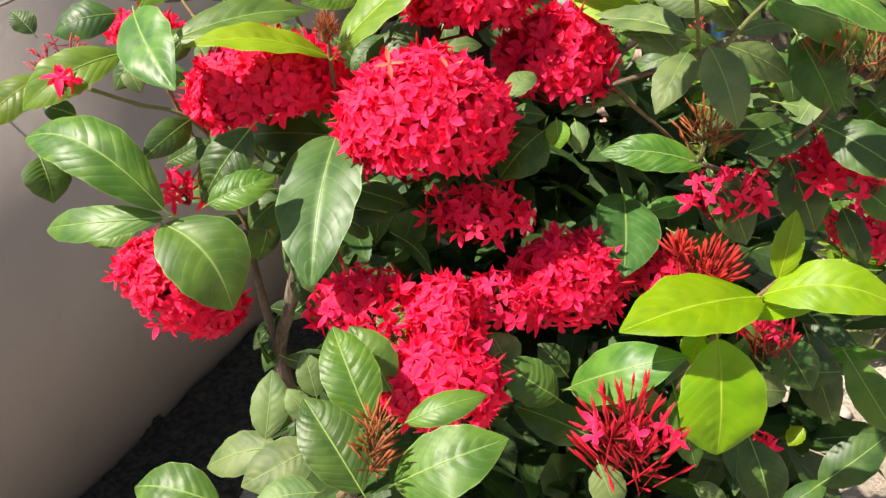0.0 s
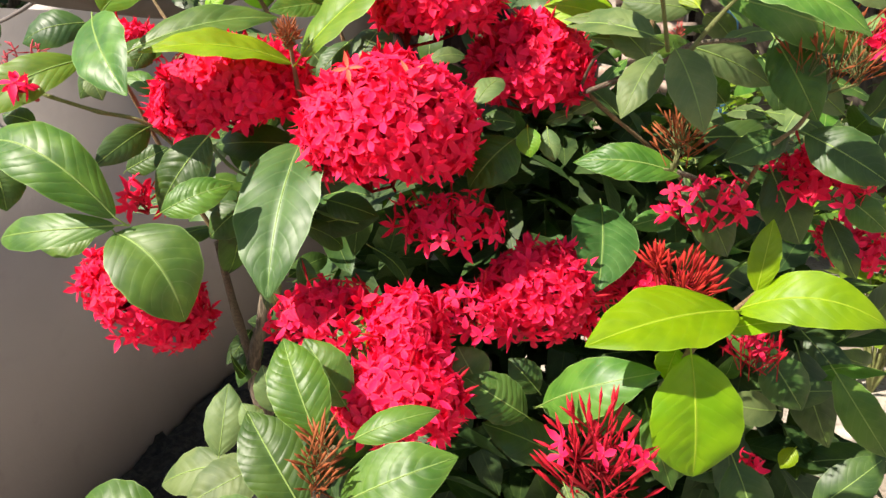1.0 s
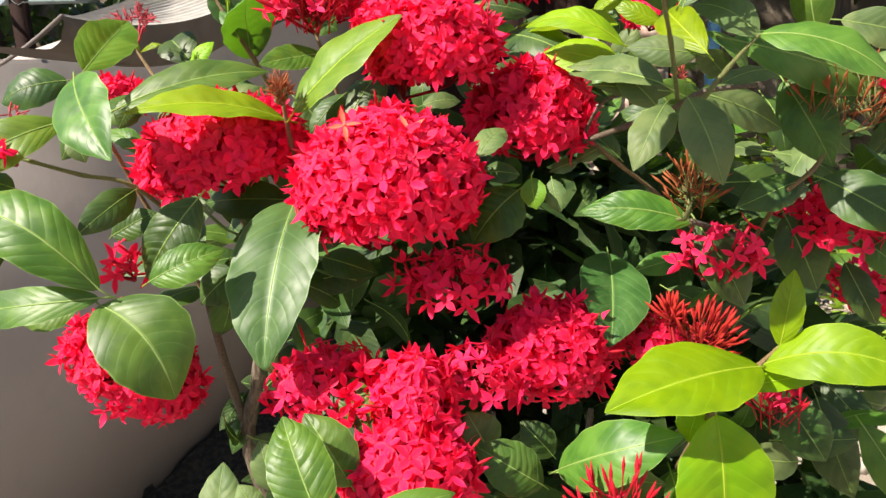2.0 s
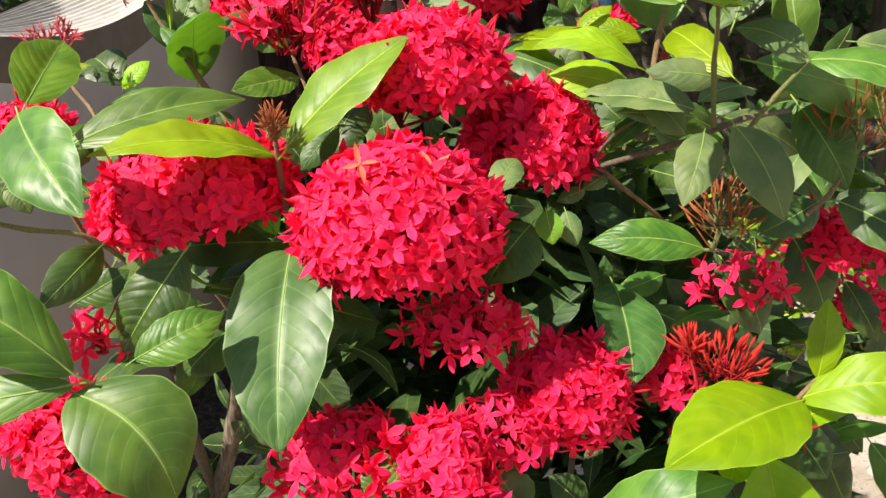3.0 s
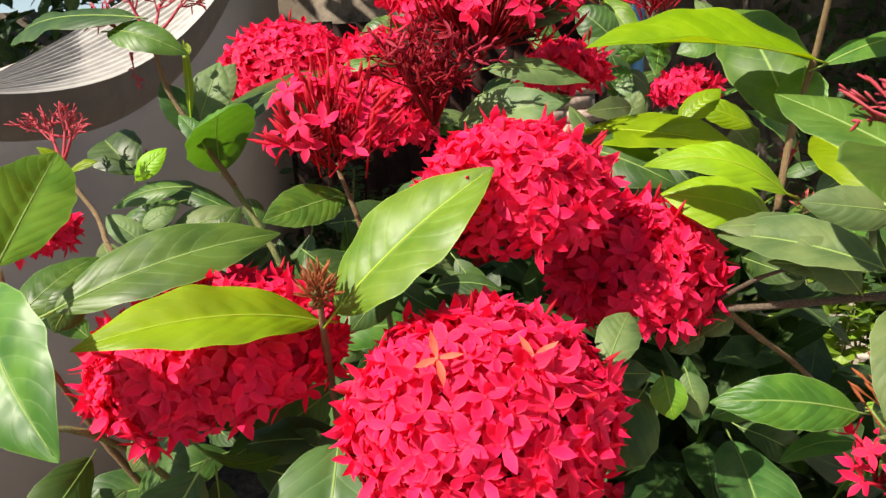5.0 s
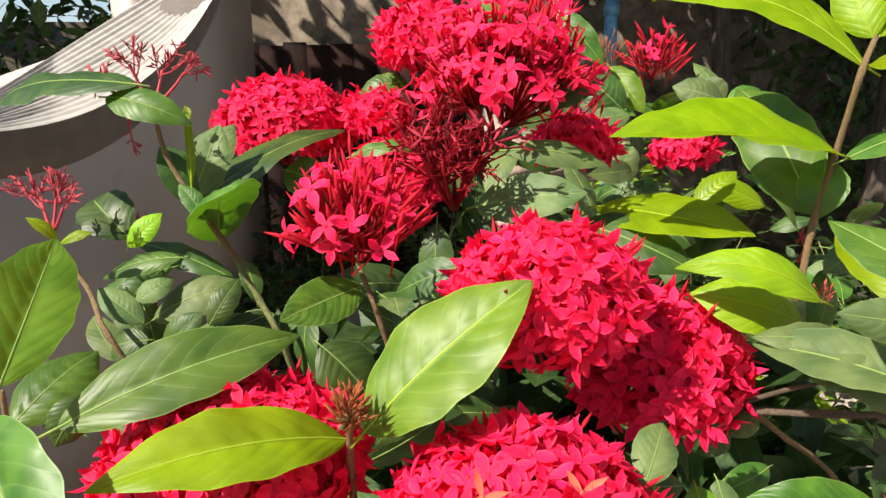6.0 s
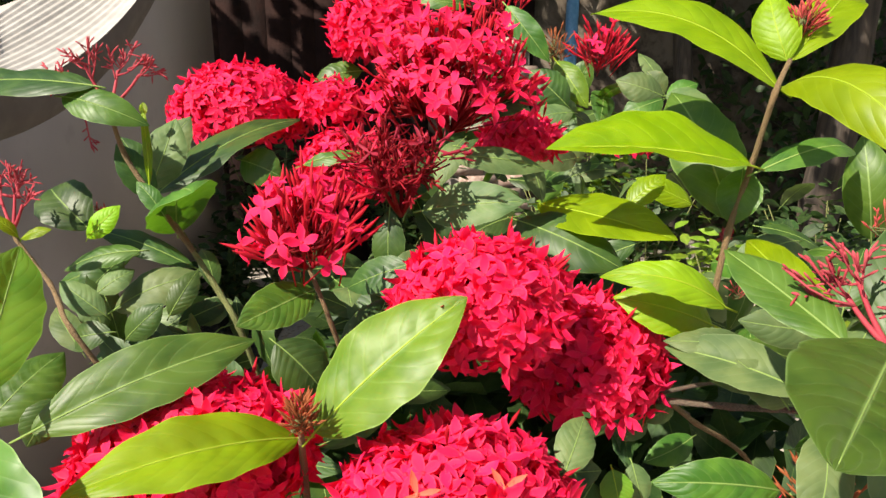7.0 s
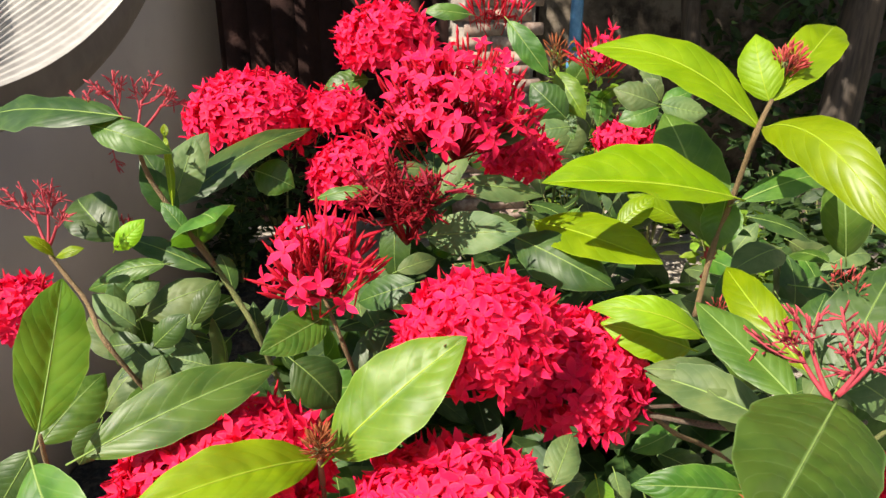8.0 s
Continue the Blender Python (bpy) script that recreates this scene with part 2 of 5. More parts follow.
def tube(bm, points, radii, sides=6):
    """A tapered tube along the points, closed at its ends."""
    points = [Vector(p) for p in points]
    rings = []
    for i, p in enumerate(points):
        axis = points[min(i + 1, len(points) - 1)] - points[max(i - 1, 0)]
        s, u = frame_of(axis)
        rings.append([bm.verts.new(p + radii[i] * (math.cos(a) * s + math.sin(a) * u)) for a in [k * math.tau / sides for k in range(sides)]])
    for a, b in zip(rings, rings[1:]):
        for k in range(sides):
            bm.faces.new((a[k], a[(k + 1) % sides], b[(k + 1) % sides], b[k]))
    bm.faces.new(rings[0][::-1])
    bm.faces.new(rings[-1])


def bent(a, b, sag, steps=6):
    """Points from a to b on a bow that leans by sag in its middle."""
    a, b, sag = Vector(a), Vector(b), Vector(sag)
    return [a.lerp(b, i / steps) + sag * (4 * i / steps * (1 - i / steps)) for i in range(steps + 1)]


def thing(name, label, category, at=(0, 0, 0), group="", kind=""):
    ob = new(name)
    ob.empty_display_size = 0.05
    ob.location = at
    return tagged(ob, label, category, group, kind)


# ---- setting ----
ground_bm = bmesh.new()
bmesh.ops.create_grid(ground_bm, x_segments=110, y_segments=110, size=1.0)
for v in ground_bm.verts:
    sx, sy = v.co.x, v.co.y
    v.co.x, v.co.y = 3 * sx + 77 * sx ** 5, 1.5 + 3 * sy + 77 * sy ** 5
    v.co.z = 0.014 * noise.noise((v.co.x * 3, v.co.y * 3, 0)) + 0.008 * noise.noise((v.co.x * 11, v.co.y * 11, 2)) - 0.012
ground = tagged(part("ground", ground_bm, SOIL), "dry sandy soil yard dappled with leaf shade", "ground", kind="structure")

# the side wall runs along ALONG from near the camera to its far corner; s is counted from WALL_FOOT
WALL_FOOT, ALONG = Vector((-0.9007, 1.4624, 0)), Vector((0.1836, 0.983, 0)).normalized()
WALL_OUT = Vector((ALONG.y, -ALONG.x, 0))


def prism(profile, thick, bevel=0.0):
    """An upright slab with the outline (s, z), square to WALL_OUT, its face at the wall's foot line."""
    bm = bmesh.new()
    rings = [[bm.verts.new(WALL_FOOT + ALONG * s + Vector((0, 0, z)) - WALL_OUT * d) for s, z in profile] for d in (0.0, thick)]
    bm.faces.new(rings[0])
    bm.faces.new(rings[1][::-1])
    for k in range(len(profile)):
        j = (k + 1) % len(profile)
        bm.faces.new((rings[0][j], rings[0][k], rings[1][k], rings[1][j]))
    bmesh.ops.recalc_face_normals(bm, faces=bm.faces)
    if bevel:
        bmesh.ops.bevel(bm, geom=[e for e in bm.edges], offset=bevel, segments=2, affect="EDGES")
    return bm


tagged(part("wall_west", prism([(-0.5, -0.1), (2.68, -0.1), (2.68, 2.2), (1.42, 2.2), (1.42, 1.50), (0.2, 1.2), (-0.5, 1.2)], 0.14, 0.008), WALL),
       "smooth taupe painted garden wall in shade", "wall", kind="structure")

# soil strip under the shrub, black with moss and with painted-in shade at the wall
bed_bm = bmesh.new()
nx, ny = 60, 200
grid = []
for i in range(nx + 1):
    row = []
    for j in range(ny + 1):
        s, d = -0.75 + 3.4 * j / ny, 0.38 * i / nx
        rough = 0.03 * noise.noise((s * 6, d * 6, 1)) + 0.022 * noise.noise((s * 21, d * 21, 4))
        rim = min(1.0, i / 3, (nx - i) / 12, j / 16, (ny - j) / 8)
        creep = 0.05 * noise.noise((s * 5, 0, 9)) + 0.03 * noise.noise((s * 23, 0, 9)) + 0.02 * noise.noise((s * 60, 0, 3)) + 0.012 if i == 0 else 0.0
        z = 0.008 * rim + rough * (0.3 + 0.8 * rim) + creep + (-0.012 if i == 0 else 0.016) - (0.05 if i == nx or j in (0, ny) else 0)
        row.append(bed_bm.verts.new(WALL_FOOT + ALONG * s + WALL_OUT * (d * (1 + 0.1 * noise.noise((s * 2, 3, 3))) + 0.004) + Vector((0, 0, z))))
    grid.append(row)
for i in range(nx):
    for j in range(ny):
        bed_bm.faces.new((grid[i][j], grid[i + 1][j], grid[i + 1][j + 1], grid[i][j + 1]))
tagged(part("moss_shade_strip", bed_bm, MOSS_SHADE), "mossy soil along the foot of the wall, shade put into its black", "soil bed", kind="structure")

# back wall and what stands before it
BACK = 4.5
back_bm = bmesh.new()
box(back_bm, (-0.9, BACK, -0.1), (9.0, BACK + 0.2, 2.6), 0.01)
tagged(part("wall_north", back_bm, STAINED), "weathered concrete yard wall with black mildew stains", "wall", kind="structure")
wing_bm = bmesh.new()
box(wing_bm, (-9.0, BACK + 2.5, -0.1), (-0.9, BACK + 2.7, 2.0), 0.01)
tagged(part("wall_far", wing_bm, STAINED), "distant weathered wall of the yard", "wall", kind="structure")
for low, high, name in (((9.0, 2.3, -0.1), (9.2, BACK, 2.4), "wall_east"), ((-9.0, -6.2, -0.1), (9.2, -6.0, 2.4), "wall_south"), ((-9.2, -6.0, -0.1), (-9.0, BACK + 2.7, 2.2), "wall_outer")):
    bm = bmesh.new()
    box(bm, low, high, 0.01)
    tagged(part(name, bm, STAINED), "plain weathered yard wall", "wall", kind="structure")

# unseen pale wall, added to throw sunlight back onto the taupe wall
bounce_bm = bmesh.new()
box(bounce_bm, (3.4, -6.0, -0.1), (3.6, 2.3, 2.8), 0.01)
tagged(part("wall_bounce", bounce_bm, PLASTER), "pale plastered wall added out of view to bounce sunlight", "wall", kind="structure")

# board screen against the back wall, its shade put into the dark colour
screen = thing("board_screen", "maroon weathered board screen against the back wall, shade put into its colour", "screen")
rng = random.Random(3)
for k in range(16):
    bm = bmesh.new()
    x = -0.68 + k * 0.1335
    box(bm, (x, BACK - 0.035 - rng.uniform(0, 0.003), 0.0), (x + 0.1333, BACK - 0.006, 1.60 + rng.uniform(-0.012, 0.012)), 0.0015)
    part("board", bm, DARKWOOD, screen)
# blue pipe standing before the back wall
pipe = thing("blue_pipe", "blue painted standing pipe by the back wall", "pipe", (1.49, 3.95, 0))
bm = bmesh.new()
tube(bm, [(0, 0, -0.02), (0, 0, 2.4)], [0.034, 0.034], 16)
part("shaft", bm, BLUE, pipe)
for z in (0.02, 0.95, 1.7):
    bm = bmesh.new()
    tube(bm, [(0, 0, z), (0, 0, z + 0.06)], [0.042, 0.042], 16)
    part("collar", bm, BLUE, pipe)

# a stack of worn bricks left of the pipe
stack = thing("brick_stack", "stack of worn pale bricks by the back wall", "brick stack", (1.05, 4.1, 0))
bm = bmesh.new()
box(bm, (-0.225, -0.085, -0.02), (0.225, 0.085, 1.34))
part("core", bm, MORTAR, stack)
brick_bm = bmesh.new()
box(brick_bm, (-0.107, -0.045, 0.0), (0.107, 0.045, 0.068), 0.005)
first = part("brick", brick_bm, BRICK, stack)
first.location = (-0.115, -0.055, 0.0)
for r in range(18):
    for k in range(2):
        if r == k == 0:
            continue
        ob = new("brick", first.data)
        ob.parent = stack
        ob.matrix_basis = pose((k - 0.5) * 0.228 + (0.05 if r % 2 else -0.02) + rng.uniform(-0.006, 0.006), -0.055 + rng.uniform(-0.006, 0.006), r * 0.076, 0, 0, rng.uniform(-2, 2))


# ---- the hanging cloth ----
def sling(s, z, away=0.0):
    """A place in the cloth's upright plane, s along the wall's direction, away from the shrub."""
    return Vector((-0.371, 1.362, 0)) + ALONG * s + Vector((0, 0, z)) - WALL_OUT * away


def sling_low(s):
    return 1.227 + (s + 0.33) ** 2 / 2.5


hammock = thing("hammock", "white ribbed cloth hammock with a shaded dark underside", "hammock", sling(0.15, 1.2))
S0, S1 = -0.42, 0.68
HANG = Vector((-0.06, 0.18, 1.26))  # the cloth lies back along lines from here
COLS, RIBS = 60, 90
cloth_bm, belly_bm = bmesh.new(), bmesh.new()
rows = []
for i in range(COLS + 1):
    s = S0 + (S1 - S0) * i / COLS
    low = sling_low(s)
    high = max(low + 0.004, 1.236 + 0.385 * (s + 0.39))
    row = []
    for j in range(RIBS + 1):
        v = j / RIBS
        fold = (0.0014 + 0.0012 * noise.noise((v * 9, s * 3, 1))) * math.sin(v * 13.5 * math.tau + 1.3 * math.sin(s * 5) + 2.2 * noise.noise((s * 2, v * 3, 5))) * min(1.0, (high - low) / 0.05)
        at = sling(s, low + (high - low) * v)
        back = 1.0 + 0.34 * v ** 0.8 * min(1.0, (high - low) / 0.08)
        row.append(cloth_bm.verts.new(HANG + (at - HANG) * back + Vector((0, 0, fold)) - hammock.location))
    rows.append(row)
for a, b in zip(rows, rows[1:]):
    for k in range(RIBS):
        cloth_bm.faces.new((a[k], b[k], b[k + 1], a[k + 1]))
part("cloth", cloth_bm, CLOTH, hammock, "sunlit white cloth gathered into long ribs")
# belly strip below the lit edge, its shade given by dark grey colour
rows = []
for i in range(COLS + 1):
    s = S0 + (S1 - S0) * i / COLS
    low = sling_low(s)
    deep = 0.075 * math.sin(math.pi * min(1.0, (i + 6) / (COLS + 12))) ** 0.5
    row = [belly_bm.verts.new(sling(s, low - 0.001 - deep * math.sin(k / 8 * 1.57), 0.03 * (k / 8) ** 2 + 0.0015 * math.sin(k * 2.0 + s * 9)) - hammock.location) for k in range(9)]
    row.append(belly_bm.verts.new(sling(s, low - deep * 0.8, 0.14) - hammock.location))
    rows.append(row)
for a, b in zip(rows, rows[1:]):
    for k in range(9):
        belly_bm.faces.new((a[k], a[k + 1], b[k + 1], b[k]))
part("underside", belly_bm, SHADE_CLOTH, hammock, "underside of the cloth, its shade put into dark grey")
for a, b in ((sling(S0, sling_low(S0)), WALL_FOOT + ALONG * -0.1 + Vector((0, 0, 1.15))), (sling(S1, sling_low(S1)), WALL_FOOT + ALONG * 2.2 + Vector((0, 0, 2.25)))):
    bm = bmesh.new()
    tube(bm, bent(a - hammock.location, b - hammock.location, (0, 0, -0.02), 8), [0.003] * 9, 8)
    part("rope", bm, SHADE_CLOTH, hammock)


# ---- trees and low plants behind ----
def tree(at, height, girth, seed, lean=0.1, sunward=0.8):
    rng = random.Random(seed)
    ob = thing("tree", "yard tree with a rough dark trunk and a crown added for shade", "tree", at, group="yard trees")
    bm = bmesh.new()
    pts = [Vector((lean * (i / 10) ** 1.4 * height + 0.02 * rng.uniform(-1, 1), 0.03 * rng.uniform(-1, 1), height * i / 10 - 0.05)) for i in range(11)]
    tube(bm, pts, [girth * (1.25 if i == 0 else 1.0 - 0.05 * i) * rng.uniform(0.94, 1.06) for i in range(11)], 14)
    part("trunk", bm, TRUNK, ob)
    # the crown sits above the view, pushed sunward to shade the yard's back
    crown = bmesh.new()
    ends = []
    for k in range(7):
        a = k * 0.9 + rng.uniform(-0.3, 0.3)
        end = pts[-1 - k % 3] + Vector((math.cos(a) * rng.uniform(0.7, 1.4) - sunward, math.sin(a) * rng.uniform(0.7, 1.4) - 0.5 * sunward, rng.uniform(0.3, 0.9)))
        bm = bmesh.new()
        tube(bm, bent(pts[-1 - k % 3], end, (0, 0, 0.12), 5), [girth * 0.4, girth * 0.32, girth * 0.25, girth * 0.18, girth * 0.12, girth * 0.06], 7)
        part("limb", bm, TRUNK, ob)
        ends.append(end)
    for k in range(2600):
        e = ends[k % len(ends)]
        p = e + Vector([rng.gauss(0, 0.36) for _ in range(3)])
        way = Vector([rng.gauss(0, 1) for _ in range(3)]).normalized()
        small_leaf(crown, rng, p, p + way * rng.uniform(0.12, 0.2), rng.uniform(0.055, 0.09))
    part("crown", crown, FILL, ob)
    return ob


def small_leaf(bm, rng, base, tip, width, normal=None):
    """A simple folded leaf of six faces."""
    base, tip = Vector(base), Vector(tip)
    axis = tip - base
    n = Vector(normal) if normal is not None else Vector((rng.gauss(0, 0.6), rng.gauss(0, 0.6), 1.0))
    side = axis.cross(n).normalized()
    up = side.cross(axis).normalized()
    layer = bm.loops.layers.uv.verify()
    rows = []
    for v, w in ((0.0, 0.05), (0.35, 0.95), (0.7, 0.8), (1.0, 0.03)):
        c = base + axis * v - up * (axis.length * 0.10 * v * v)
        rows.append([(bm.verts.new(c - side * width * 0.5 * w + up * width * 0.10 * w), (0.0, v)), (bm.verts.new(c), (0.5, v)), (bm.verts.new(c + side * width * 0.5 * w + up * width * 0.10 * w), (1.0, v))])
    for a, b in zip(rows, rows[1:]):
        for k in range(2):
            quad = (a[k], a[k + 1], b[k + 1], b[k])
            face = bm.faces.new([q[0] for q in quad])
            for loop, q in zip(face.loops, quad):
                loop[layer].uv = q[1]


tree((2.45, 3.05, 0), 3.2, 0.11, 41, 0.05)
tree((2.2, 3.9, 0), 3.0, 0.07, 42, -0.06)
tree((3.6, 3.2, 0), 3.0, 0.10, 45, -0.03)
# unseen tree added behind the back wall to shade the boards
tree((-0.6, 5.1, 0), 2.8, 0.10, 43, 0.0)
tree((-3.6, 6.0, 0), 2.8, 0.12, 44, 0.0)


def low_plant(at, height, spread, count, seed, material, size, label):
    """A small bush of thin stems with many little leaves."""
    rng = random.Random(seed)
    ob = thing("low_shrub", label, "shrub", at, group="low plants at the back")
    stems, crown = bmesh.new(), bmesh.new()
    for k in range(14):
        a = rng.uniform(0, 6.28)
        end = Vector((math.cos(a) * spread * rng.uniform(0.2, 1), math.sin(a) * spread * rng.uniform(0.2, 1), height * rng.uniform(0.55, 1)))
        path = bent((0, 0, -0.02), end, (0, 0, 0.05), 5)
        tube(stems, path, [0.006, 0.005, 0.004, 0.003, 0.0025, 0.002], 5)
        for _ in range(count // 14):
            p = path[rng.randrange(2, 6)] + Vector([rng.gauss(0, 0.05) for _ in range(3)])
            way = Vector((rng.gauss(0, 1), rng.gauss(0, 1), rng.uniform(-0.3, 0.6))).normalized()
            small_leaf(crown, rng, p, p + way * size * rng.uniform(0.7, 1.2), size * 0.55)
    tagged(part("stem_tangle", stems, TWIG_GREEN, ob), kind="stuff")
    part("foliage", crown, material, ob)
    return ob


BRIGHT = leaf_material("leaf_small_bright", (0.10, 0.19, 0.015), (0.19, 0.30, 0.03), (0.25, 0.36, 0.06), (0.3, 0.46, 0.02), 0.3, 0.34, 0.5, island=True)
low_plant((1.42, 2.15, 0), 0.70, 0.30, 560, 51, BRIGHT, 0.065, "low bush with small yellow-green leaves")
low_plant((1.15, 2.95, 0), 0.75, 0.42, 560, 52, FILL, 0.06, "low dark green bush, shade put into its leaf colour")
low_plant((2.0, 2.45, 0), 0.72, 0.42, 560, 53, FILL, 0.055, "low dark green bush, shade put into its leaf colour")
low_plant((-0.15, 3.85, 0), 0.85, 0.34, 460, 57, FILL, 0.07, "low bush before the boards, shade put into its dark green")
low_plant((-0.36, 3.45, 0), 0.5, 0.16, 360, 59, FILL, 0.07, "low bush before the boards, shade put into its dark green")
low_plant((0.45, 3.75, 0), 0.8, 0.4, 420, 54, FILL, 0.07, "low bush before the boards, shade put into its dark green")
low_plant((2.6, 2.2, 0), 0.75, 0.45, 560, 55, BRIGHT, 0.06, "low bush with small yellow-green leaves")
low_plant((1.80, 2.05, 0), 0.72, 0.45, 800, 58, FILL, 0.075, "low dark green bush, shade put into its leaf colour")
low_plant((1.34, 3.45, 0), 1.02, 0.32, 640, 60, BRIGHT, 0.07, "low bush with small yellow-green leaves")
low_plant((1.7, 3.3, 0), 0.9, 0.42, 560, 56, FILL, 0.07, "low dark green bush, shade put into its leaf colour")

# backdrop of dark leaves, added in place of the deep shade back there
hedge_bm = bmesh.new()
rng = random.Random(91)
for k in range(5200):
    p = Vector((rng.uniform(2.35, 7.0), rng.uniform(3.5, 4.35), rng.uniform(0.0, 2.5)))
    way = Vector((rng.gauss(0, 1), rng.gauss(-0.4, 0.8), rng.gauss(-0.2, 0.8))).normalized()
    small_leaf(hedge_bm, rng, p, p + way * rng.uniform(0.08, 0.14), rng.uniform(0.04, 0.06))
for k in range(4200):
    p = Vector((rng.uniform(-6.5, -0.95), rng.uniform(5.2, 6.6), rng.uniform(0.0, 2.2)))
    way = Vector((rng.gauss(0, 1), rng.gauss(-0.4, 0.8), rng.gauss(-0.2, 0.8))).normalized()
    small_leaf(hedge_bm, rng, p, p + way * rng.uniform(0.12, 0.2), rng.uniform(0.06, 0.09))
hedge = thing("hedge", "tall hedge added as a dark backdrop for the shaded yard back", "hedge", kind="stuff")
tagged(part("foliage", hedge_bm, FILL, hedge), kind="stuff")

# tin roof seen over the side wall
shed = thing("tin_shed", "low shed with a blue-grey corrugated tin roof", "shed", (-3.35, 4.9, 0))
bm = bmesh.new()
rows = [[bm.verts.new((-0.9 + 1.8 * i / 80, -0.5 + 1.0 * j / 4, 1.62 + 0.10 * j / 4 + 0.018 * math.sin(i * math.tau / 5))) for j in range(5)] for i in range(81)]
for a, b in zip(rows, rows[1:]):
    for k in range(4):
        bm.faces.new((a[k], b[k], b[k + 1], a[k + 1]))
part("roof_sheet", bm, TIN, shed)
for x in (-0.85, 0.85):
    for y in (-0.45, 0.45):
        bm = bmesh.new()
        box(bm, (x - 0.04, y - 0.04, -0.02), (x + 0.04, y + 0.04, 1.64), 0.004)
        part("post", bm, DARKWOOD, shed)

# loose stones on the soil
for k in range(40):
    rng = random.Random(700 + k)
    x, y = rng.uniform(0.7, 2.6), rng.uniform(0.9, 3.6)
    bm = bmesh.new()
    r = rng.uniform(0.015, 0.05)
    bmesh.ops.create_icosphere(bm, subdivisions=2, radius=r)
    for v in bm.verts:
        v.co *= 1 + 0.35 * noise.noise(v.co / r * 1.3 + Vector((k, 0, 0)))
        v.co.z *= 0.6
    ob = tagged(part("stone", bm, STONE), "pale rounded stone lying on the soil", "stone", "stones on the soil")
    ob.location = (x, y, r * 0.3 - 0.012)


# ---- the flowering shrub ----
shrub = thing("ixora_shrub", "flowering shrub with red flower heads and glossy green leaves", "shrub")


def outline(v, peak=0.46, blunt=0.74):
    """Half the width of a blade at v of its length: widest at peak, with a short point."""
    if v <= 0.0 or v >= 1.0:
        return 0.0
    swell = min(1.0, 1.02 * math.sin(math.pi * v ** (math.log(0.5) / math.log(peak))) ** blunt)
    return swell * (1.0 if v < 0.78 else 1.0 - 0.34 * ((v - 0.78) / 0.22) ** 1.6)


def blade(bm, rng, base, tip, width, normal, bend, fold, sway=None, rows=30, cols=10, wave=1.0, pucker=0.35, exact=False, peak=0.46, blunt=0.74):
    """A leaf blade with its UV across and along; returns the line of its midrib."""
    base, tip = Vector(base), Vector(tip)
    axis = tip - base
    length = axis.length
    axis.normalize()
    side = axis.cross(Vector(normal)).normalized()
    up = side.cross(axis)
    layer = bm.loops.layers.uv.verify()
    hook, twist = rng.uniform(-0.03, 0.10), rng.uniform(-0.22, 0.22)
    lean = rng.uniform(-0.035, 0.035) if sway is None else sway
    p1, p2 = rng.uniform(0, 6.28), rng.uniform(0, 6.28)
    ripple = wave * rng.uniform(0.005, 0.015) * length
    veins, pucker = rng.choice((7, 8, 9)), pucker * rng.uniform(0.7, 1.3) * 0.001 * min(1.0, width / 0.03) ** 1.5
    dome = rng.uniform(0.08, 0.30)
    roll, swell = rng.uniform(-0.10, 0.18), rng.uniform(-0.010, 0.014)
    if exact:
        hook, twist, dome, fold = 0.0, 0.4 * twist, 0.14, fold + 0.14
    grid, line = [], []
    for i in range(rows + 1):
        v = i / rows
        half = width / 2 * outline(v, peak, blunt)
        centre = base + axis * (length * v) + up * (length * (bend * 4 * v * (1 - v) - hook * v ** 3 + hook * v)) + side * (lean * length * 4 * v * (1 - v))
        ang = twist * (v - 0.5)
        s = side * math.cos(ang) + up * math.sin(ang)
        u_dir = up * math.cos(ang) - side * math.sin(ang)
        row = []
        for j in range(cols + 1):
            u = 2 * j / cols - 1
            edge = abs(u) ** 1.5
            lift = half * (fold * abs(u) - dome * u * u) + ripple * edge * (math.sin(v * 11 + p1 + (2.1 if u > 0 else 0)) + 0.6 * math.sin(v * 23 + p2)) * outline(v)
            phase = (v * veins - 2.3 * abs(u) ** 1.4 + 0.15 * math.sin(v * 9 + p2)) % 1.0
            lift += pucker * (0.5 - 0.5 * math.cos(math.tau * phase)) * min(1.0, 3 * abs(u)) * (1 - abs(u) ** 4) * min(1.0, half / 0.008)
            lift -= half * roll * max(0.0, abs(u) - 0.55) ** 2 * 2
            lift += swell * length * math.sin(v * 7.5 + p2) * abs(u) * (1 if u > 0 else -0.6)
            nick = 1.0 + 0.02 * math.sin(v * 31 + p2 + u) * edge
            row.append((bm.verts.new(centre + s * (half * u * nick) + u_dir * lift), (j / cols, v)))
        grid.append(row)
        line.append((centre, u_dir))
    for i in range(rows):
        for j in range(cols):
            quad = (grid[i][j], grid[i][j + 1], grid[i + 1][j + 1], grid[i + 1][j])
            face = bm.faces.new([q[0] for q in quad])
            for loop, q in zip(face.loops, quad):
                loop[layer].uv = q[1]
    return line


leaf_rng = random.Random(5)


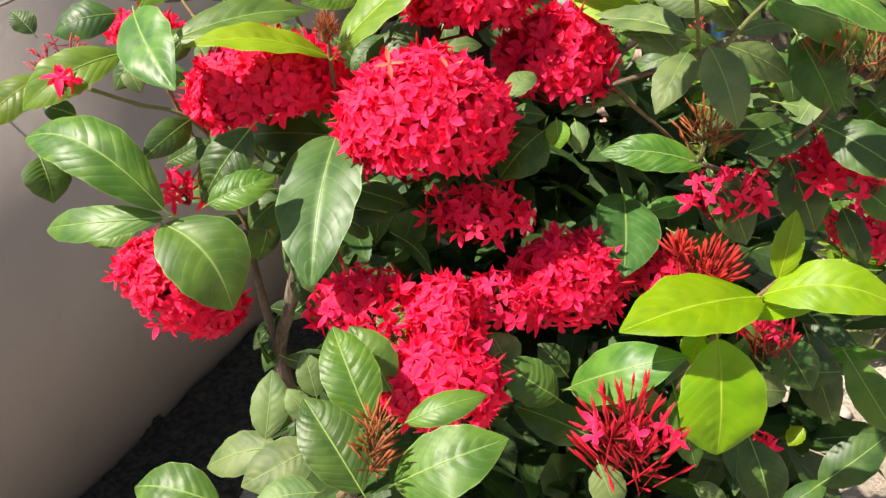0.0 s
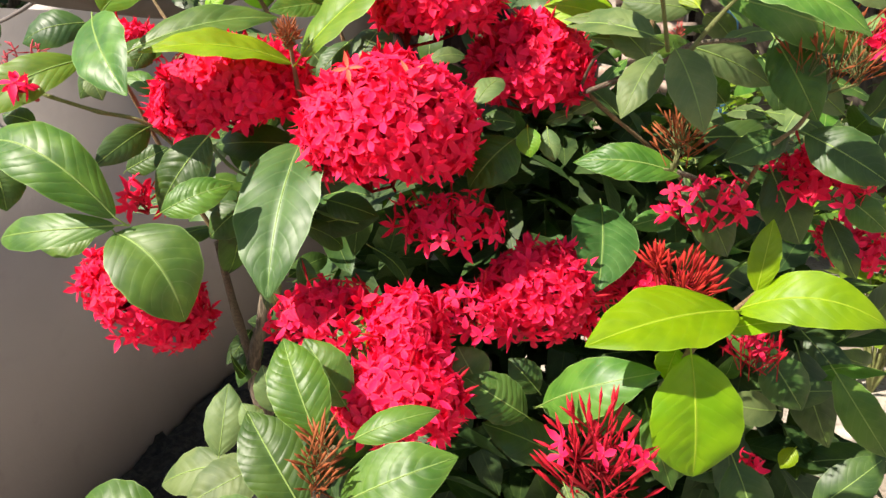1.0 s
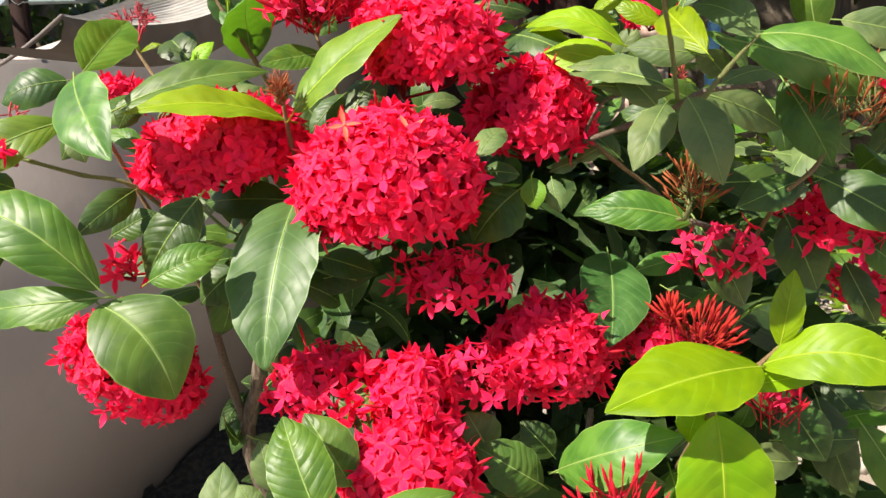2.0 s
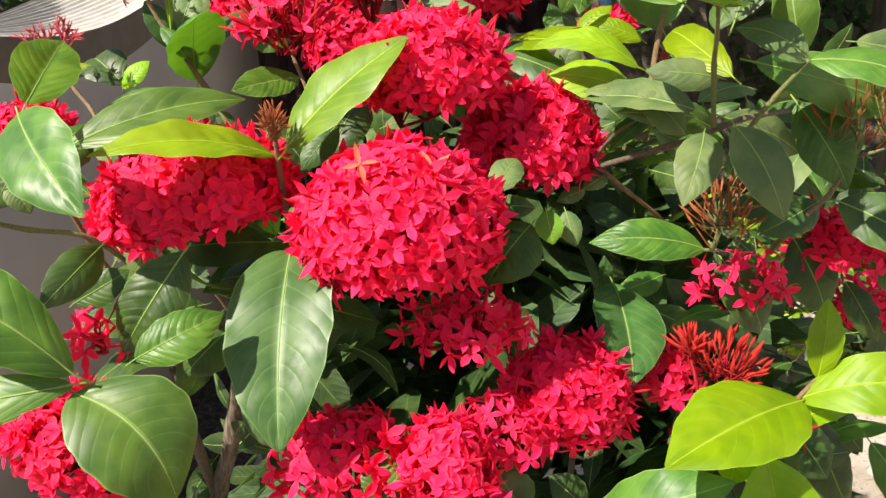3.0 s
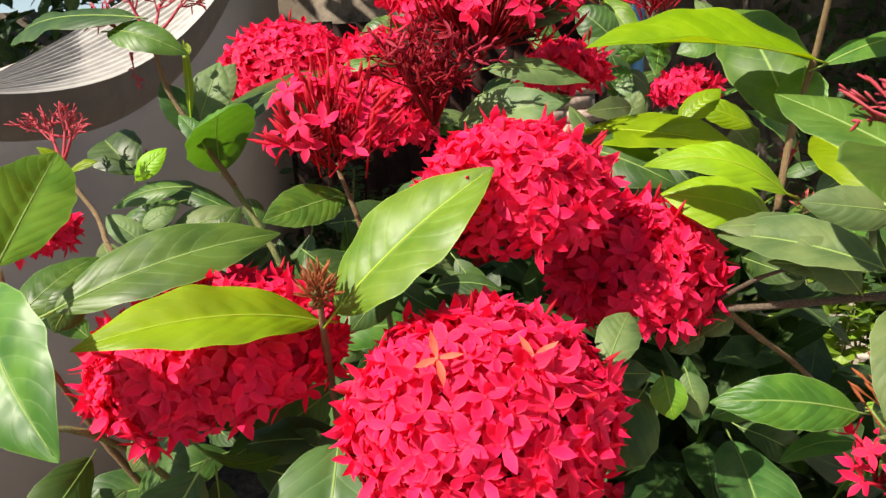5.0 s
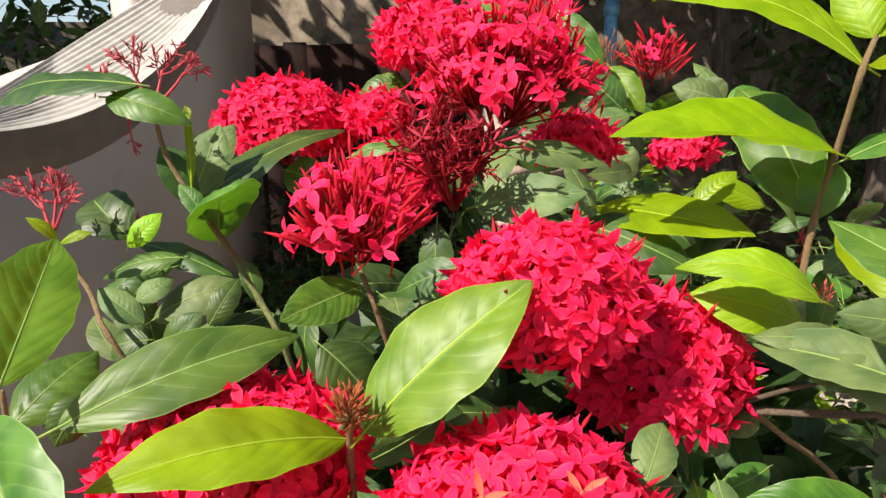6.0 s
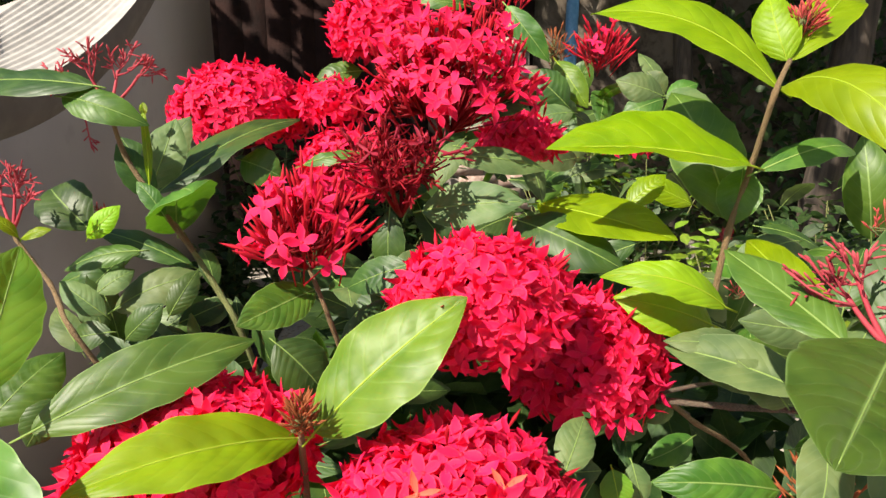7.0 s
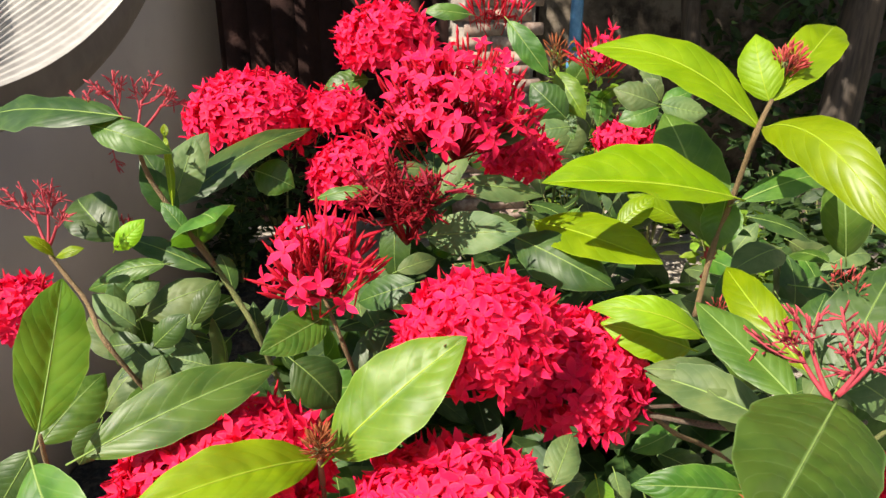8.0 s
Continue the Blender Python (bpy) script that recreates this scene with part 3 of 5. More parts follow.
def leaf(base, tip, width, normal, material, bend=0.08, fold=0.08, sway=None, rows=56, exact=False, peak=0.46, blunt=0.74):
    """One leaf of the shrub with its midrib and short stalk."""
    bm = bmesh.new()
    line = blade(bm, leaf_rng, base, tip, width, normal, bend if exact else 0.02 + 1.35 * bend, fold, sway, rows, 12 if rows > 20 else 8, pucker=0.0 if rows < 20 else 1.5 if material in (GB, DB) else (0.85 if material in (L, LG, GL, Y) else 0.9), exact=exact, peak=peak, blunt=blunt)
    bmesh.ops.remove_doubles(bm, verts=bm.verts, dist=1e-5)
    ob = part("leaf", bm, material, shrub)
    rib = bmesh.new()
    length = (Vector(tip) - Vector(base)).length
    back = (Vector(base) - Vector(tip)).normalized() * min(0.008, length * 0.1)
    points = [line[0][0] + back - line[0][1] * 0.002] + [p + u * 0.0001 for p, u in line[:-1:3]]
    thick = 0.00055 if length > 0.05 else 0.00035
    tube(rib, points, [thick] + [thick * (1.0 - 0.75 * i / len(points)) for i in range(len(points) - 1)], 4)
    part("midrib", rib, MIDRIB_LIME if material in (L, LG, Y, GL) else MIDRIB, ob)
    return ob


def floret_mesh(name, rng, material, open_by, size, slim=0.25):
    """Four pointed petals on a thin tube, facing +Z with the throat at the origin."""
    bm = bmesh.new()
    layer = bm.loops.layers.uv.verify()
    spin = rng.uniform(0, 1.57)
    for k in range(4):
        a = spin + k * math.pi / 2 + rng.uniform(-0.16, 0.16)
        length = size * rng.uniform(0.88, 1.1)
        half = size * rng.uniform(0.85, 1.12) * slim
        lift = open_by + rng.uniform(-0.25, 0.25)
        curl = rng.uniform(-0.35, 0.25)
        out = Vector((math.cos(a), math.sin(a), 0))
        side = Vector((-math.sin(a), math.cos(a), 0))
        rows = []
        uvs = {}
        for v, w in ((0.0, 0.22), (0.26, 0.78), (0.52, 1.0), (0.76, 0.62)):
            c = out * (length * v * math.cos(lift * v)) + Vector((0, 0, length * (v * math.sin(lift * (0.5 + v)) * 0.9 + curl * v ** 3)))
            cup = Vector((0, 0, half * 0.42 * w))
            rows.append([bm.verts.new(c - side * half * w + cup), bm.verts.new(c), bm.verts.new(c + side * half * w + cup * rng.uniform(0.4, 1.3))])
            uvs.update({vert: (u, v) for vert, u in zip(rows[-1], (0.0, 0.5, 1.0))})
        tip = bm.verts.new(out * (length * math.cos(lift)) + Vector((0, 0, length * (math.sin(lift * 1.5) * 0.9 + curl))))
        uvs[tip] = (0.5, 1.0)
        faces = [bm.faces.new(f) for r, q in zip(rows, rows[1:]) for f in ((r[0], r[1], q[1], q[0]), (r[1], r[2], q[2], q[1]))]
        faces += [bm.faces.new((rows[-1][k], rows[-1][k + 1], tip)) for k in (0, 1)]
        for face in faces:
            for loop in face.loops:
                loop[layer].uv = uvs[loop.vert]
    tube(bm, [(0, 0, -size * 1.1), (0, 0, size * 0.05)], [size * 0.07, size * 0.11], 4)
    mesh = bpy.data.meshes.new(name)
    bm.to_mesh(mesh)
    bm.free()
    mesh.materials.append(material)
    mesh.shade_smooth()
    return mesh


def bud_mesh(name, material, length, radius):
    """A closed, pointed bud on its tube, along +Z."""
    bm = bmesh.new()
    tube(bm, [(0, 0, -length * 2.2), (0, 0, -length * 0.4), (0, 0, 0), (0, 0, length * 0.35), (0, 0, length)], [radius * 0.32, radius * 0.36, radius * 0.75, radius, radius * 0.06], 5)
    mesh = bpy.data.meshes.new(name)
    bm.to_mesh(mesh)
    bm.free()
    mesh.materials.append(material)
    mesh.shade_smooth()
    return mesh


mesh_rng = random.Random(11)
FLORETS = [floret_mesh("floret", mesh_rng, PETAL, o, 0.0098, 0.24) for o in (0.0, 0.12, 0.25, 0.4, -0.2, 0.18, 0.06, 0.5)]
ORANGE_FLORETS = [floret_mesh("floret", mesh_rng, ORANGE, o, 0.0092, 0.15) for o in (0.1, 0.2)]
WILTED = [floret_mesh("wilted_floret", mesh_rng, WILT, o, 0.0085, 0.10) for o in (0.9, 1.2, -0.6, 0.3)]
BUDS = [bud_mesh("bud", BUD, l, 0.00105) for l in (0.0085, 0.0105, 0.0075)]
FLAME_BUDS = [bud_mesh("bud", BUD_FLAME, l, 0.00115) for l in (0.0070, 0.0085, 0.0060)]
YOUNG_BUDS = [bud_mesh("bud", BUD_PINK, l, 0.0009) for l in (0.0045, 0.0055, 0.0038)]
BROWN_BUDS = [bud_mesh("bud", BUD_BROWN, l, 0.0008) for l in (0.006, 0.0075, 0.005)]
head_rng = random.Random(23)


def settle(name, mesh, at, way, parent, scale=1.0, spin=None):
    """One piece that faces along way."""
    ob = new(name, mesh)
    turn = Vector(way).to_track_quat("Z", "Y").to_matrix().to_4x4()
    angle = head_rng.uniform(0, 360) if spin is None else spin
    ob.matrix_basis = Matrix.Translation(at) @ turn @ pose(0, 0, 0, 0, 0, angle) @ Matrix.Scale(scale, 4)
    ob.parent = parent
    return ob


def head(style, centre, radii, count, tilt=0, orange=()):
    """A flower head: fine stalks that fan out from its base, and florets or buds at their ends."""
    centre = Vector(centre)
    lean = pose(0, 0, 0, 0, tilt, 0).to_3x3()
    low = {"dome": -0.55, "loose": -0.4, "spiky": 0.12, "flame": 0.12, "bud": 0.2, "young": 0.25, "wilt": -0.1}[style]
    foot = centre + lean @ Vector((0, radii[1] * 0.35, -radii[2] * (0.85 if style in ("dome", "loose") else 0.95)))
    stalks = bmesh.new()
    spots = []
    golden = math.pi * (3 - math.sqrt(5))
    for i in range(count):
        z = low + (1 - low) * (i + 0.5) / count
        r, a = math.sqrt(max(0, 1 - z * z)), i * golden + head_rng.uniform(-0.25, 0.25)
        way = Vector((r * math.cos(a), r * math.sin(a), z + head_rng.uniform(-0.06, 0.06)))
        wild = head_rng.uniform(0.91, 1.02) if style == "dome" else head_rng.uniform(0.62, 1.08)
        if style == "dome" and i % 3 == 1:
            wild = head_rng.uniform(0.72, 0.88)
        if style in ("spiky", "flame", "bud", "young"):
            wild = head_rng.uniform(0.72, 1.08)
        offset = Vector((way.x * radii[0], way.y * radii[1], way.z * radii[2])) * wild
        if style in ("spiky", "flame", "bud", "young"):
            offset.z = offset.z * 1.5 - radii[2] * 0.6
        out = Vector((way.x / radii[0], way.y / radii[1], way.z / radii[2])).normalized()
        spots.append((centre + lean @ offset, (lean @ out + Vector([head_rng.gauss(0, 0.17 if style == "dome" else 0.24) for _ in range(3)])).normalized()))
    hubs = [foot.lerp(centre, 0.45) + Vector([head_rng.gauss(0, 0.25) * r for r in radii]) for _ in range(5)]
    for h in hubs:
        tube(stalks, [foot, h], [0.0011, 0.0009], 4)
    for p, out in spots:
        h = min(hubs, key=lambda q: (q - p).length)
        thin = 0.55 if style in ("bud", "young") else 1.0
        end = p - out * (0.0085 if style in ("dome", "loose", "wilt") else 0.014 if style in ("spiky", "flame") else 0.009)
        tube(stalks, [h, end], [0.0007 * thin, 0.00055 * thin], 3)
    kind = {"dome": "full round head of small red flowers", "loose": "open head of red flowers in the shade", "spiky": "half-open head of red buds and flowers", "flame": "half-open head of orange-red buds",
            "bud": "tight cluster of rust-red buds", "young": "tight cluster of small pink buds", "wilt": "wilted dark red flower head"}[style]
    ob = part("flower_head", stalks, TWIG_GREEN if style in ("bud", "young") else STALK, shrub, kind)
    fine = min(1.0, max(0.55, radii[2] / 0.013))
    for i, (p, out) in enumerate(spots):
        if style in ("dome", "loose"):
            if head_rng.random() < 0.045 and out.z > 0.2:
                settle("bud", BUDS[i % 3], p + out * 0.006, out, ob)
            else:
                settle("floret", FLORETS[head_rng.randrange(8)], p, out, ob, head_rng.uniform(0.85, 1.12))
        elif style in ("spiky", "flame"):
            if head_rng.random() < (0.0 if style == "flame" else 0.44 if count > 150 else 0.26 if count > 100 else 0.16):
                settle("floret", FLORETS[head_rng.randrange(8)], p, (out + Vector((0, -0.35, 0.3))).normalized(), ob, head_rng.uniform(0.8, 1.05))
            else:
                settle("bud", (FLAME_BUDS if style == "flame" else BUDS)[i % 3], p, (out + Vector((0, 0, 0.5))).normalized(), ob, head_rng.uniform(0.9, 1.3))
        elif style in ("bud", "young"):
            settle("bud", (YOUNG_BUDS if style == "young" else BROWN_BUDS)[i % 3], p, (out + Vector((0, 0, 0.4))).normalized(), ob, fine * head_rng.uniform(0.8, 1.2))
        else:
            settle("wilted_floret", WILTED[i % 4], p, (out - Vector((0, 0, 0.3))).normalized(), ob, head_rng.uniform(0.8, 1.2))
    for at in orange:
        settle("floret", ORANGE_FLORETS[0], Vector(at), (0.1, -0.75, 0.6), ob)
    return ob


def bare_stalks(foot, forks, material=None, label="bare forked pink stalks of a spent flower head"):
    """A spent head: forked pink stalks with knobbly ends."""
    bm = bmesh.new()
    foot = Vector(foot)
    for fork, ends in forks:
        fork = Vector(fork)
        reach = (fork - foot).length
        tube(bm, bent(foot, fork, (0, 0, -0.06 * reach), 4), [0.0013, 0.0011, 0.0010, 0.0009, 0.0009], 6)
        for end in ends:
            end = Vector(end)
            start = foot.lerp(fork, head_rng.uniform(0.7, 1.0))
            way = (end - start).normalized()
            tube(bm, bent(start, end, (0, 0, -0.10 * (end - start).length), 3) + [end + way * 0.0012], [0.0006, 0.0005, 0.0004, 0.0007, 0.0003], 5)
            for _ in range(9):
                at = start.lerp(end, head_rng.uniform(0.3, 0.95))
                out = (way + Vector([head_rng.gauss(0, 0.7) for _ in range(3)])).normalized()
                far = head_rng.uniform(0.004, 0.008)
                tube(bm, [at, at + out * far * 0.75, at + out * far], [0.0003, 0.0005, 0.00025], 5)
    return part("spent_flower_head", bm, material or SEED, shrub, label)


def branch(points, r0, r1, material=None, name="branch"):
    """A smooth tapered branch through the points."""
    pts = [Vector(p) for p in points]
    fine = []
    for i in range(len(pts) - 1):
        a, b = pts[i], pts[i + 1]
        before, after = pts[max(i - 1, 0)], pts[min(i + 2, len(pts) - 1)]
        for k in range(5):
            s = k / 5
            fine.append(0.5 * ((2 * a) + (b - before) * s + (2 * before - 5 * a + 4 * b - after) * s ** 2 + (3 * a - before - 3 * b + after) * s ** 3))
    fine.append(pts[-1])
    bm = bmesh.new()
    n = len(fine) - 1
    tube(bm, fine, [(r0 + (r1 - r0) * i / n) * (1.0 + (0.22 if i % 5 == 0 and 0 < i < n else 0.0)) for i in range(n + 1)], 8)
    return part(name, bm, material or TWIG, shrub)


# branches and twigs
branch([(0.1135, 0.4954, 1.1034), (0.1326, 0.4603, 1.1156), (0.1487, 0.4344, 1.1254), (0.1569, 0.4078, 1.1360), (0.1887, 0.4163, 1.1385)], 0.0019, 0.0012, BARK)
branch([(0.1384, 0.5040, 1.0868), (0.1133, 0.4968, 1.1048)], 0.0015, 0.0010, BARK)
branch([(0.1191, 0.4955, 1.1030), (0.1372, 0.4939, 1.0872), (0.1630, 0.5058, 1.0679), (0.1939, 0.5256, 1.0412), (0.2398, 0.5692, 0.9949)], 0.0014, 0.0014, TWIG)
branch([(0.1132, 0.4927, 1.1087), (0.1155, 0.4656, 1.1263), (0.1223, 0.4512, 1.1348)], 0.0013, 0.0006, BARK)
branch([(0.1700, 0.4900, 0.9200), (0.1656, 0.4499, 0.9630), (0.1652, 0.4584, 0.9869)], 0.0016, 0.0012, STALK)
branch([(0.1656, 0.4499, 0.9630), (0.1711, 0.4486, 0.9761)], 0.0014, 0.0012, STALK)
branch([(0.1468, 0.4156, 1.1325), (0.1368, 0.4009, 1.1619), (0.1296, 0.3873, 1.1737), (0.1216, 0.3733, 1.1872)], 0.0013, 0.0009, TWIG_GREEN)
branch([(-0.1300, 0.5100, 0.9900), (-0.1480, 0.4850, 1.0500), (-0.1675, 0.4588, 1.0872), (-0.1923, 0.4462, 1.0970), (-0.2159, 0.4389, 1.1065), (-0.2420, 0.4416, 1.1148)], 0.0015, 0.0011, TWIG_GREEN)
branch([(0.1687, 0.4421, 0.8956), (0.1675, 0.3870, 0.9671), (0.1817, 0.3946, 0.9742), (0.1928, 0.3972, 0.9852), (0.2054, 0.3972, 0.9978)], 0.0023, 0.0012, TWIG)
branch([(0.1669, 0.5335, 1.1427), (0.1736, 0.5360, 1.1831), (0.1840, 0.5377, 1.2175), (0.1832, 0.5241, 1.2598), (0.1966, 0.5328, 1.2766)], 0.0019, 0.0014, TWIG)
branch([(-0.1323, 0.6474, 1.1575), (-0.1548, 0.6546, 1.1933), (-0.1688, 0.6569, 1.2208), (-0.1713, 0.6461, 1.2490)], 0.0020, 0.0013, TWIG)
branch([(-0.0723, 0.6934, 0.9633), (-0.0948, 0.6632, 1.0453), (-0.1083, 0.6445, 1.1046), (-0.1205, 0.6555, 1.1274), (-0.1405, 0.6629, 1.1651), (-0.1548, 0.6546, 1.1933)], 0.0022, 0.0018, TWIG_GREEN)
branch([(-0.1300, 0.6600, 0.9600), (-0.1700, 0.6100, 1.0700), (-0.1943, 0.5962, 1.1294), (-0.2061, 0.6187, 1.1394), (-0.2125, 0.6288, 1.1482), (-0.2232, 0.6378, 1.1604), (-0.2317, 0.6440, 1.1721), (-0.2338, 0.6464, 1.1776)], 0.0016, 0.0013, TWIG)
branch([(-0.1884, 0.4612, 1.1545), (-0.1905, 0.4690, 1.1300), (-0.1876, 0.4866, 1.1016), (-0.1759, 0.5009, 1.0588), (-0.1500, 0.5200, 0.9900)], 0.0009, 0.0018, TWIG)
branch([(-0.0640, 0.5320, 1.1800), (-0.0540, 0.5240, 1.1504), (-0.0438, 0.5439, 1.1058), (-0.0363, 0.6022, 1.0323)], 0.0010, 0.0018, TWIG)
branch([(-0.0715, 0.4511, 1.1386), (-0.0712, 0.4643, 1.1097), (-0.0698, 0.4883, 1.0576)], 0.0012, 0.0018, TWIG)
branch([(0.1682, 0.4442, 1.0595), (0.2214, 0.4884, 1.0340), (0.2889, 0.5370, 0.9900)], 0.0016, 0.0024, BARK)
branch([(0.2303, 0.5060, 1.0234), (0.2230, 0.4483, 1.0716), (0.2377, 0.4434, 1.0886), (0.2491, 0.4451, 1.1093), (0.2535, 0.4446, 1.1237)], 0.0016, 0.0010, TWIG)
branch([(0.1467, 0.3927, 1.1262), (0.1608, 0.3891, 1.1467), (0.1740, 0.3841, 1.1634)], 0.0015, 0.0008, TWIG_GREEN)
branch([(-0.0507, 0.2840, 0.9273), (-0.0364, 0.2850, 0.9461), (-0.0259, 0.2945, 0.9587)], 0.0020, 0.0015, TWIG)
for k in range(7):
    a = k * 0.9
    top = (0.18 + 0.13 * math.cos(a), 0.70 + 0.07 * math.sin(a), 0.74 + 0.02 * k)
    branch([(0.12 + 0.03 * math.cos(a), 0.72 + 0.03 * math.sin(a), 0.0), (0.12 + 0.06 * math.cos(a), 0.71 + 0.05 * math.sin(a), 0.3), (0.15 + 0.09 * math.cos(a), 0.71 + 0.06 * math.sin(a), 0.5), top], 0.010, 0.003, BARK, "stem")

# the flower heads
head("dome", (-0.0114, 0.4403, 1.0855), (0.0533, 0.0440, 0.0440), 780, 0, orange=((-0.031, 0.413, 1.124), (0.003, 0.414, 1.121)))
head("dome", (-0.1195, 0.4850, 1.1035), (0.0540, 0.0410, 0.0335), 600, -13)
head("dome", (0.0815, 0.5165, 1.1179), (0.0422, 0.0380, 0.0357), 440, 0)
head("dome", (0.0149, 0.4907, 1.1648), (0.0408, 0.0340, 0.0318), 450, 0)
head("dome", (-0.1892, 0.4705, 0.9645), (0.0467, 0.0380, 0.0303), 312, 35)
head("dome", (0.0854, 0.4585, 0.9697), (0.0383, 0.0340, 0.0367), 330, 0)
head("loose", (0.0252, 0.4525, 1.0211), (0.0374, 0.0320, 0.0229), 55, 0)
head("loose", (-0.0499, 0.4160, 0.9687), (0.0359, 0.0300, 0.0286), 105, 0)
head("dome", (0.0014, 0.3930, 0.9692), (0.0223, 0.0280, 0.0286), 173, 0)
head("dome", (-0.0020, 0.3634, 0.9439), (0.0352, 0.0300, 0.0253), 256, 0)
head("loose", (0.0370, 0.4270, 0.9690), (0.0260, 0.0280, 0.0190), 46, 0)
head("loose", (0.1560, 0.4840, 0.9640), (0.0220, 0.0260, 0.0220), 60, 0)
head("loose", (0.1908, 0.4516, 1.0343), (0.0272, 0.0300, 0.0219), 26, 0)
head("loose", (0.2690, 0.4720, 1.0479), (0.0280, 0.0300, 0.0241), 75, 0)
head("loose", (0.3125, 0.4959, 0.9934), (0.0219, 0.0300, 0.0211), 45, 0)
head("spiky", (0.2497, 0.4823, 0.9211), (0.0215, 0.0200, 0.0112), 22, 0)
head("spiky", (0.1056, 0.3467, 0.9192), (0.0310, 0.0350, 0.0310), 70, 0)
head("bud", (-0.0326, 0.2876, 0.9538), (0.0109, 0.0200, 0.0190), 50, 0)
head("bud", (0.1613, 0.4261, 1.0841), (0.0172, 0.0240, 0.0227), 45, 0)
head("bud", (0.2539, 0.4472, 1.1330), (0.0340, 0.0330, 0.0320), 110, 10)
head("bud", (-0.0712, 0.4469, 1.1425), (0.0068, 0.0085, 0.0088), 64, 0)
head("spiky", (-0.0646, 0.5210, 1.2026), (0.0294, 0.0350, 0.0279), 110, -5)
head("wilt", (-0.0143, 0.5546, 1.2263), (0.0350, 0.0330, 0.0190), 16, 0)
head("spiky", (0.0259, 0.6096, 1.2665), (0.0535, 0.0450, 0.0421), 260, 0)
head("dome", (0.0076, 0.7708, 1.2947), (0.0401, 0.0360, 0.0326), 276, 0)
head("dome", (-0.1054, 0.8106, 1.2326), (0.0584, 0.0500, 0.0386), 349, 0)
head("dome", (-0.0333, 0.7861, 1.2381), (0.0268, 0.0300, 0.0219), 108, 0)
head("dome", (-0.0269, 0.7449, 1.1890), (0.0367, 0.0360, 0.0329), 200, 0)
head("dome", (0.0894, 0.6607, 1.2210), (0.0259, 0.0300, 0.0175), 146, 0)
head("dome", (0.2425, 0.7997, 1.2017), (0.0287, 0.0300, 0.0188), 90, 0)
head("spiky", (0.2002, 0.7745, 1.2854), (0.0261, 0.0280, 0.0211), 50, 0)
head("bud", (0.1647, 0.7928, 1.2845), (0.0133, 0.0200, 0.0194), 26, 0)
head("dome", (-0.2661, 0.6535, 1.1348), (0.0280, 0.0300, 0.0179), 164, 0)
head("loose", (-0.1608, 0.4211, 1.0471), (0.0126, 0.0180, 0.0119), 10, 0)
head("young", (0.1555, 0.4109, 1.2166), (0.0068, 0.0120, 0.0078), 22, 0)
head("young", (0.2070, 0.5365, 1.2985), (0.0100, 0.0100, 0.0100), 64, 12)
head("young", (0.1897, 0.5435, 1.1430), (0.0045, 0.0080, 0.0065), 14, 0)
head("loose", (0.2890, 0.4358, 1.1372), (0.0162, 0.0200, 0.0146), 40, 0)
head("spiky", (0.1122, 0.8080, 1.3244), (0.0302, 0.0200, 0.0111), 30, 0)
head("loose", (-0.2207, 0.4152, 1.1146), (0.0049, 0.0080, 0.0039), 3, 0)
head("loose", (0.2387, 0.4471, 0.8474), (0.0059, 0.0120, 0.0059), 4, 0)
head("flame", (0.1641, 0.4577, 0.9985), (0.0090, 0.0100, 0.0100), 26, -5)
head("flame", (0.1822, 0.4430, 0.9900), (0.0210, 0.0220, 0.0170), 46, 28)
bare_stalks((-0.1698, 0.6414, 1.2491), [((-0.1986, 0.6599, 1.2602), [(-0.2163, 0.6646, 1.2607), (-0.2116, 0.6740, 1.2739), (-0.2018, 0.6686, 1.2744), (-0.1961, 0.6639, 1.2656)]), ((-0.1821, 0.6480, 1.2730), [(-0.1944, 0.6595, 1.2802), (-0.1870, 0.6448, 1.2790), (-0.1793, 0.6497, 1.2881), (-0.1746, 0.6498, 1.2846)]), ((-0.1657, 0.6530, 1.2698), [(-0.1696, 0.6545, 1.2823), (-0.1617, 0.6602, 1.2787), (-0.1554, 0.6631, 1.2861), (-0.1499, 0.6476, 1.2764)]), ((-0.1524, 0.6463, 1.2679), [(-0.1434, 0.6405, 1.2751), (-0.1379, 0.6425, 1.2702), (-0.1457, 0.6422, 1.2770)])])
bare_stalks((-0.2338, 0.6464, 1.1776), [((-0.2434, 0.6626, 1.1944), [(-0.2568, 0.6690, 1.2061), (-0.2510, 0.6728, 1.2017), (-0.2444, 0.6710, 1.2065)]), ((-0.2341, 0.6612, 1.2001), [(-0.2357, 0.6608, 1.2099), (-0.2305, 0.6589, 1.2112), (-0.2285, 0.6640, 1.2075)]), ((-0.2256, 0.6446, 1.1931), [(-0.2217, 0.6496, 1.2008), (-0.2184, 0.6444, 1.2003)])])
bare_stalks((0.1201, 0.3707, 1.1869), [((0.1161, 0.3872, 1.2000), [(0.0978, 0.3941, 1.2070), (0.1026, 0.3952, 1.1983), (0.1060, 0.3933, 1.2098), (0.1078, 0.3885, 1.2126)]), ((0.1208, 0.3879, 1.2047), [(0.1133, 0.3888, 1.2148), (0.1209, 0.3915, 1.2129), (0.1251, 0.3905, 1.2134), (0.1138, 0.3909, 1.2039)])])
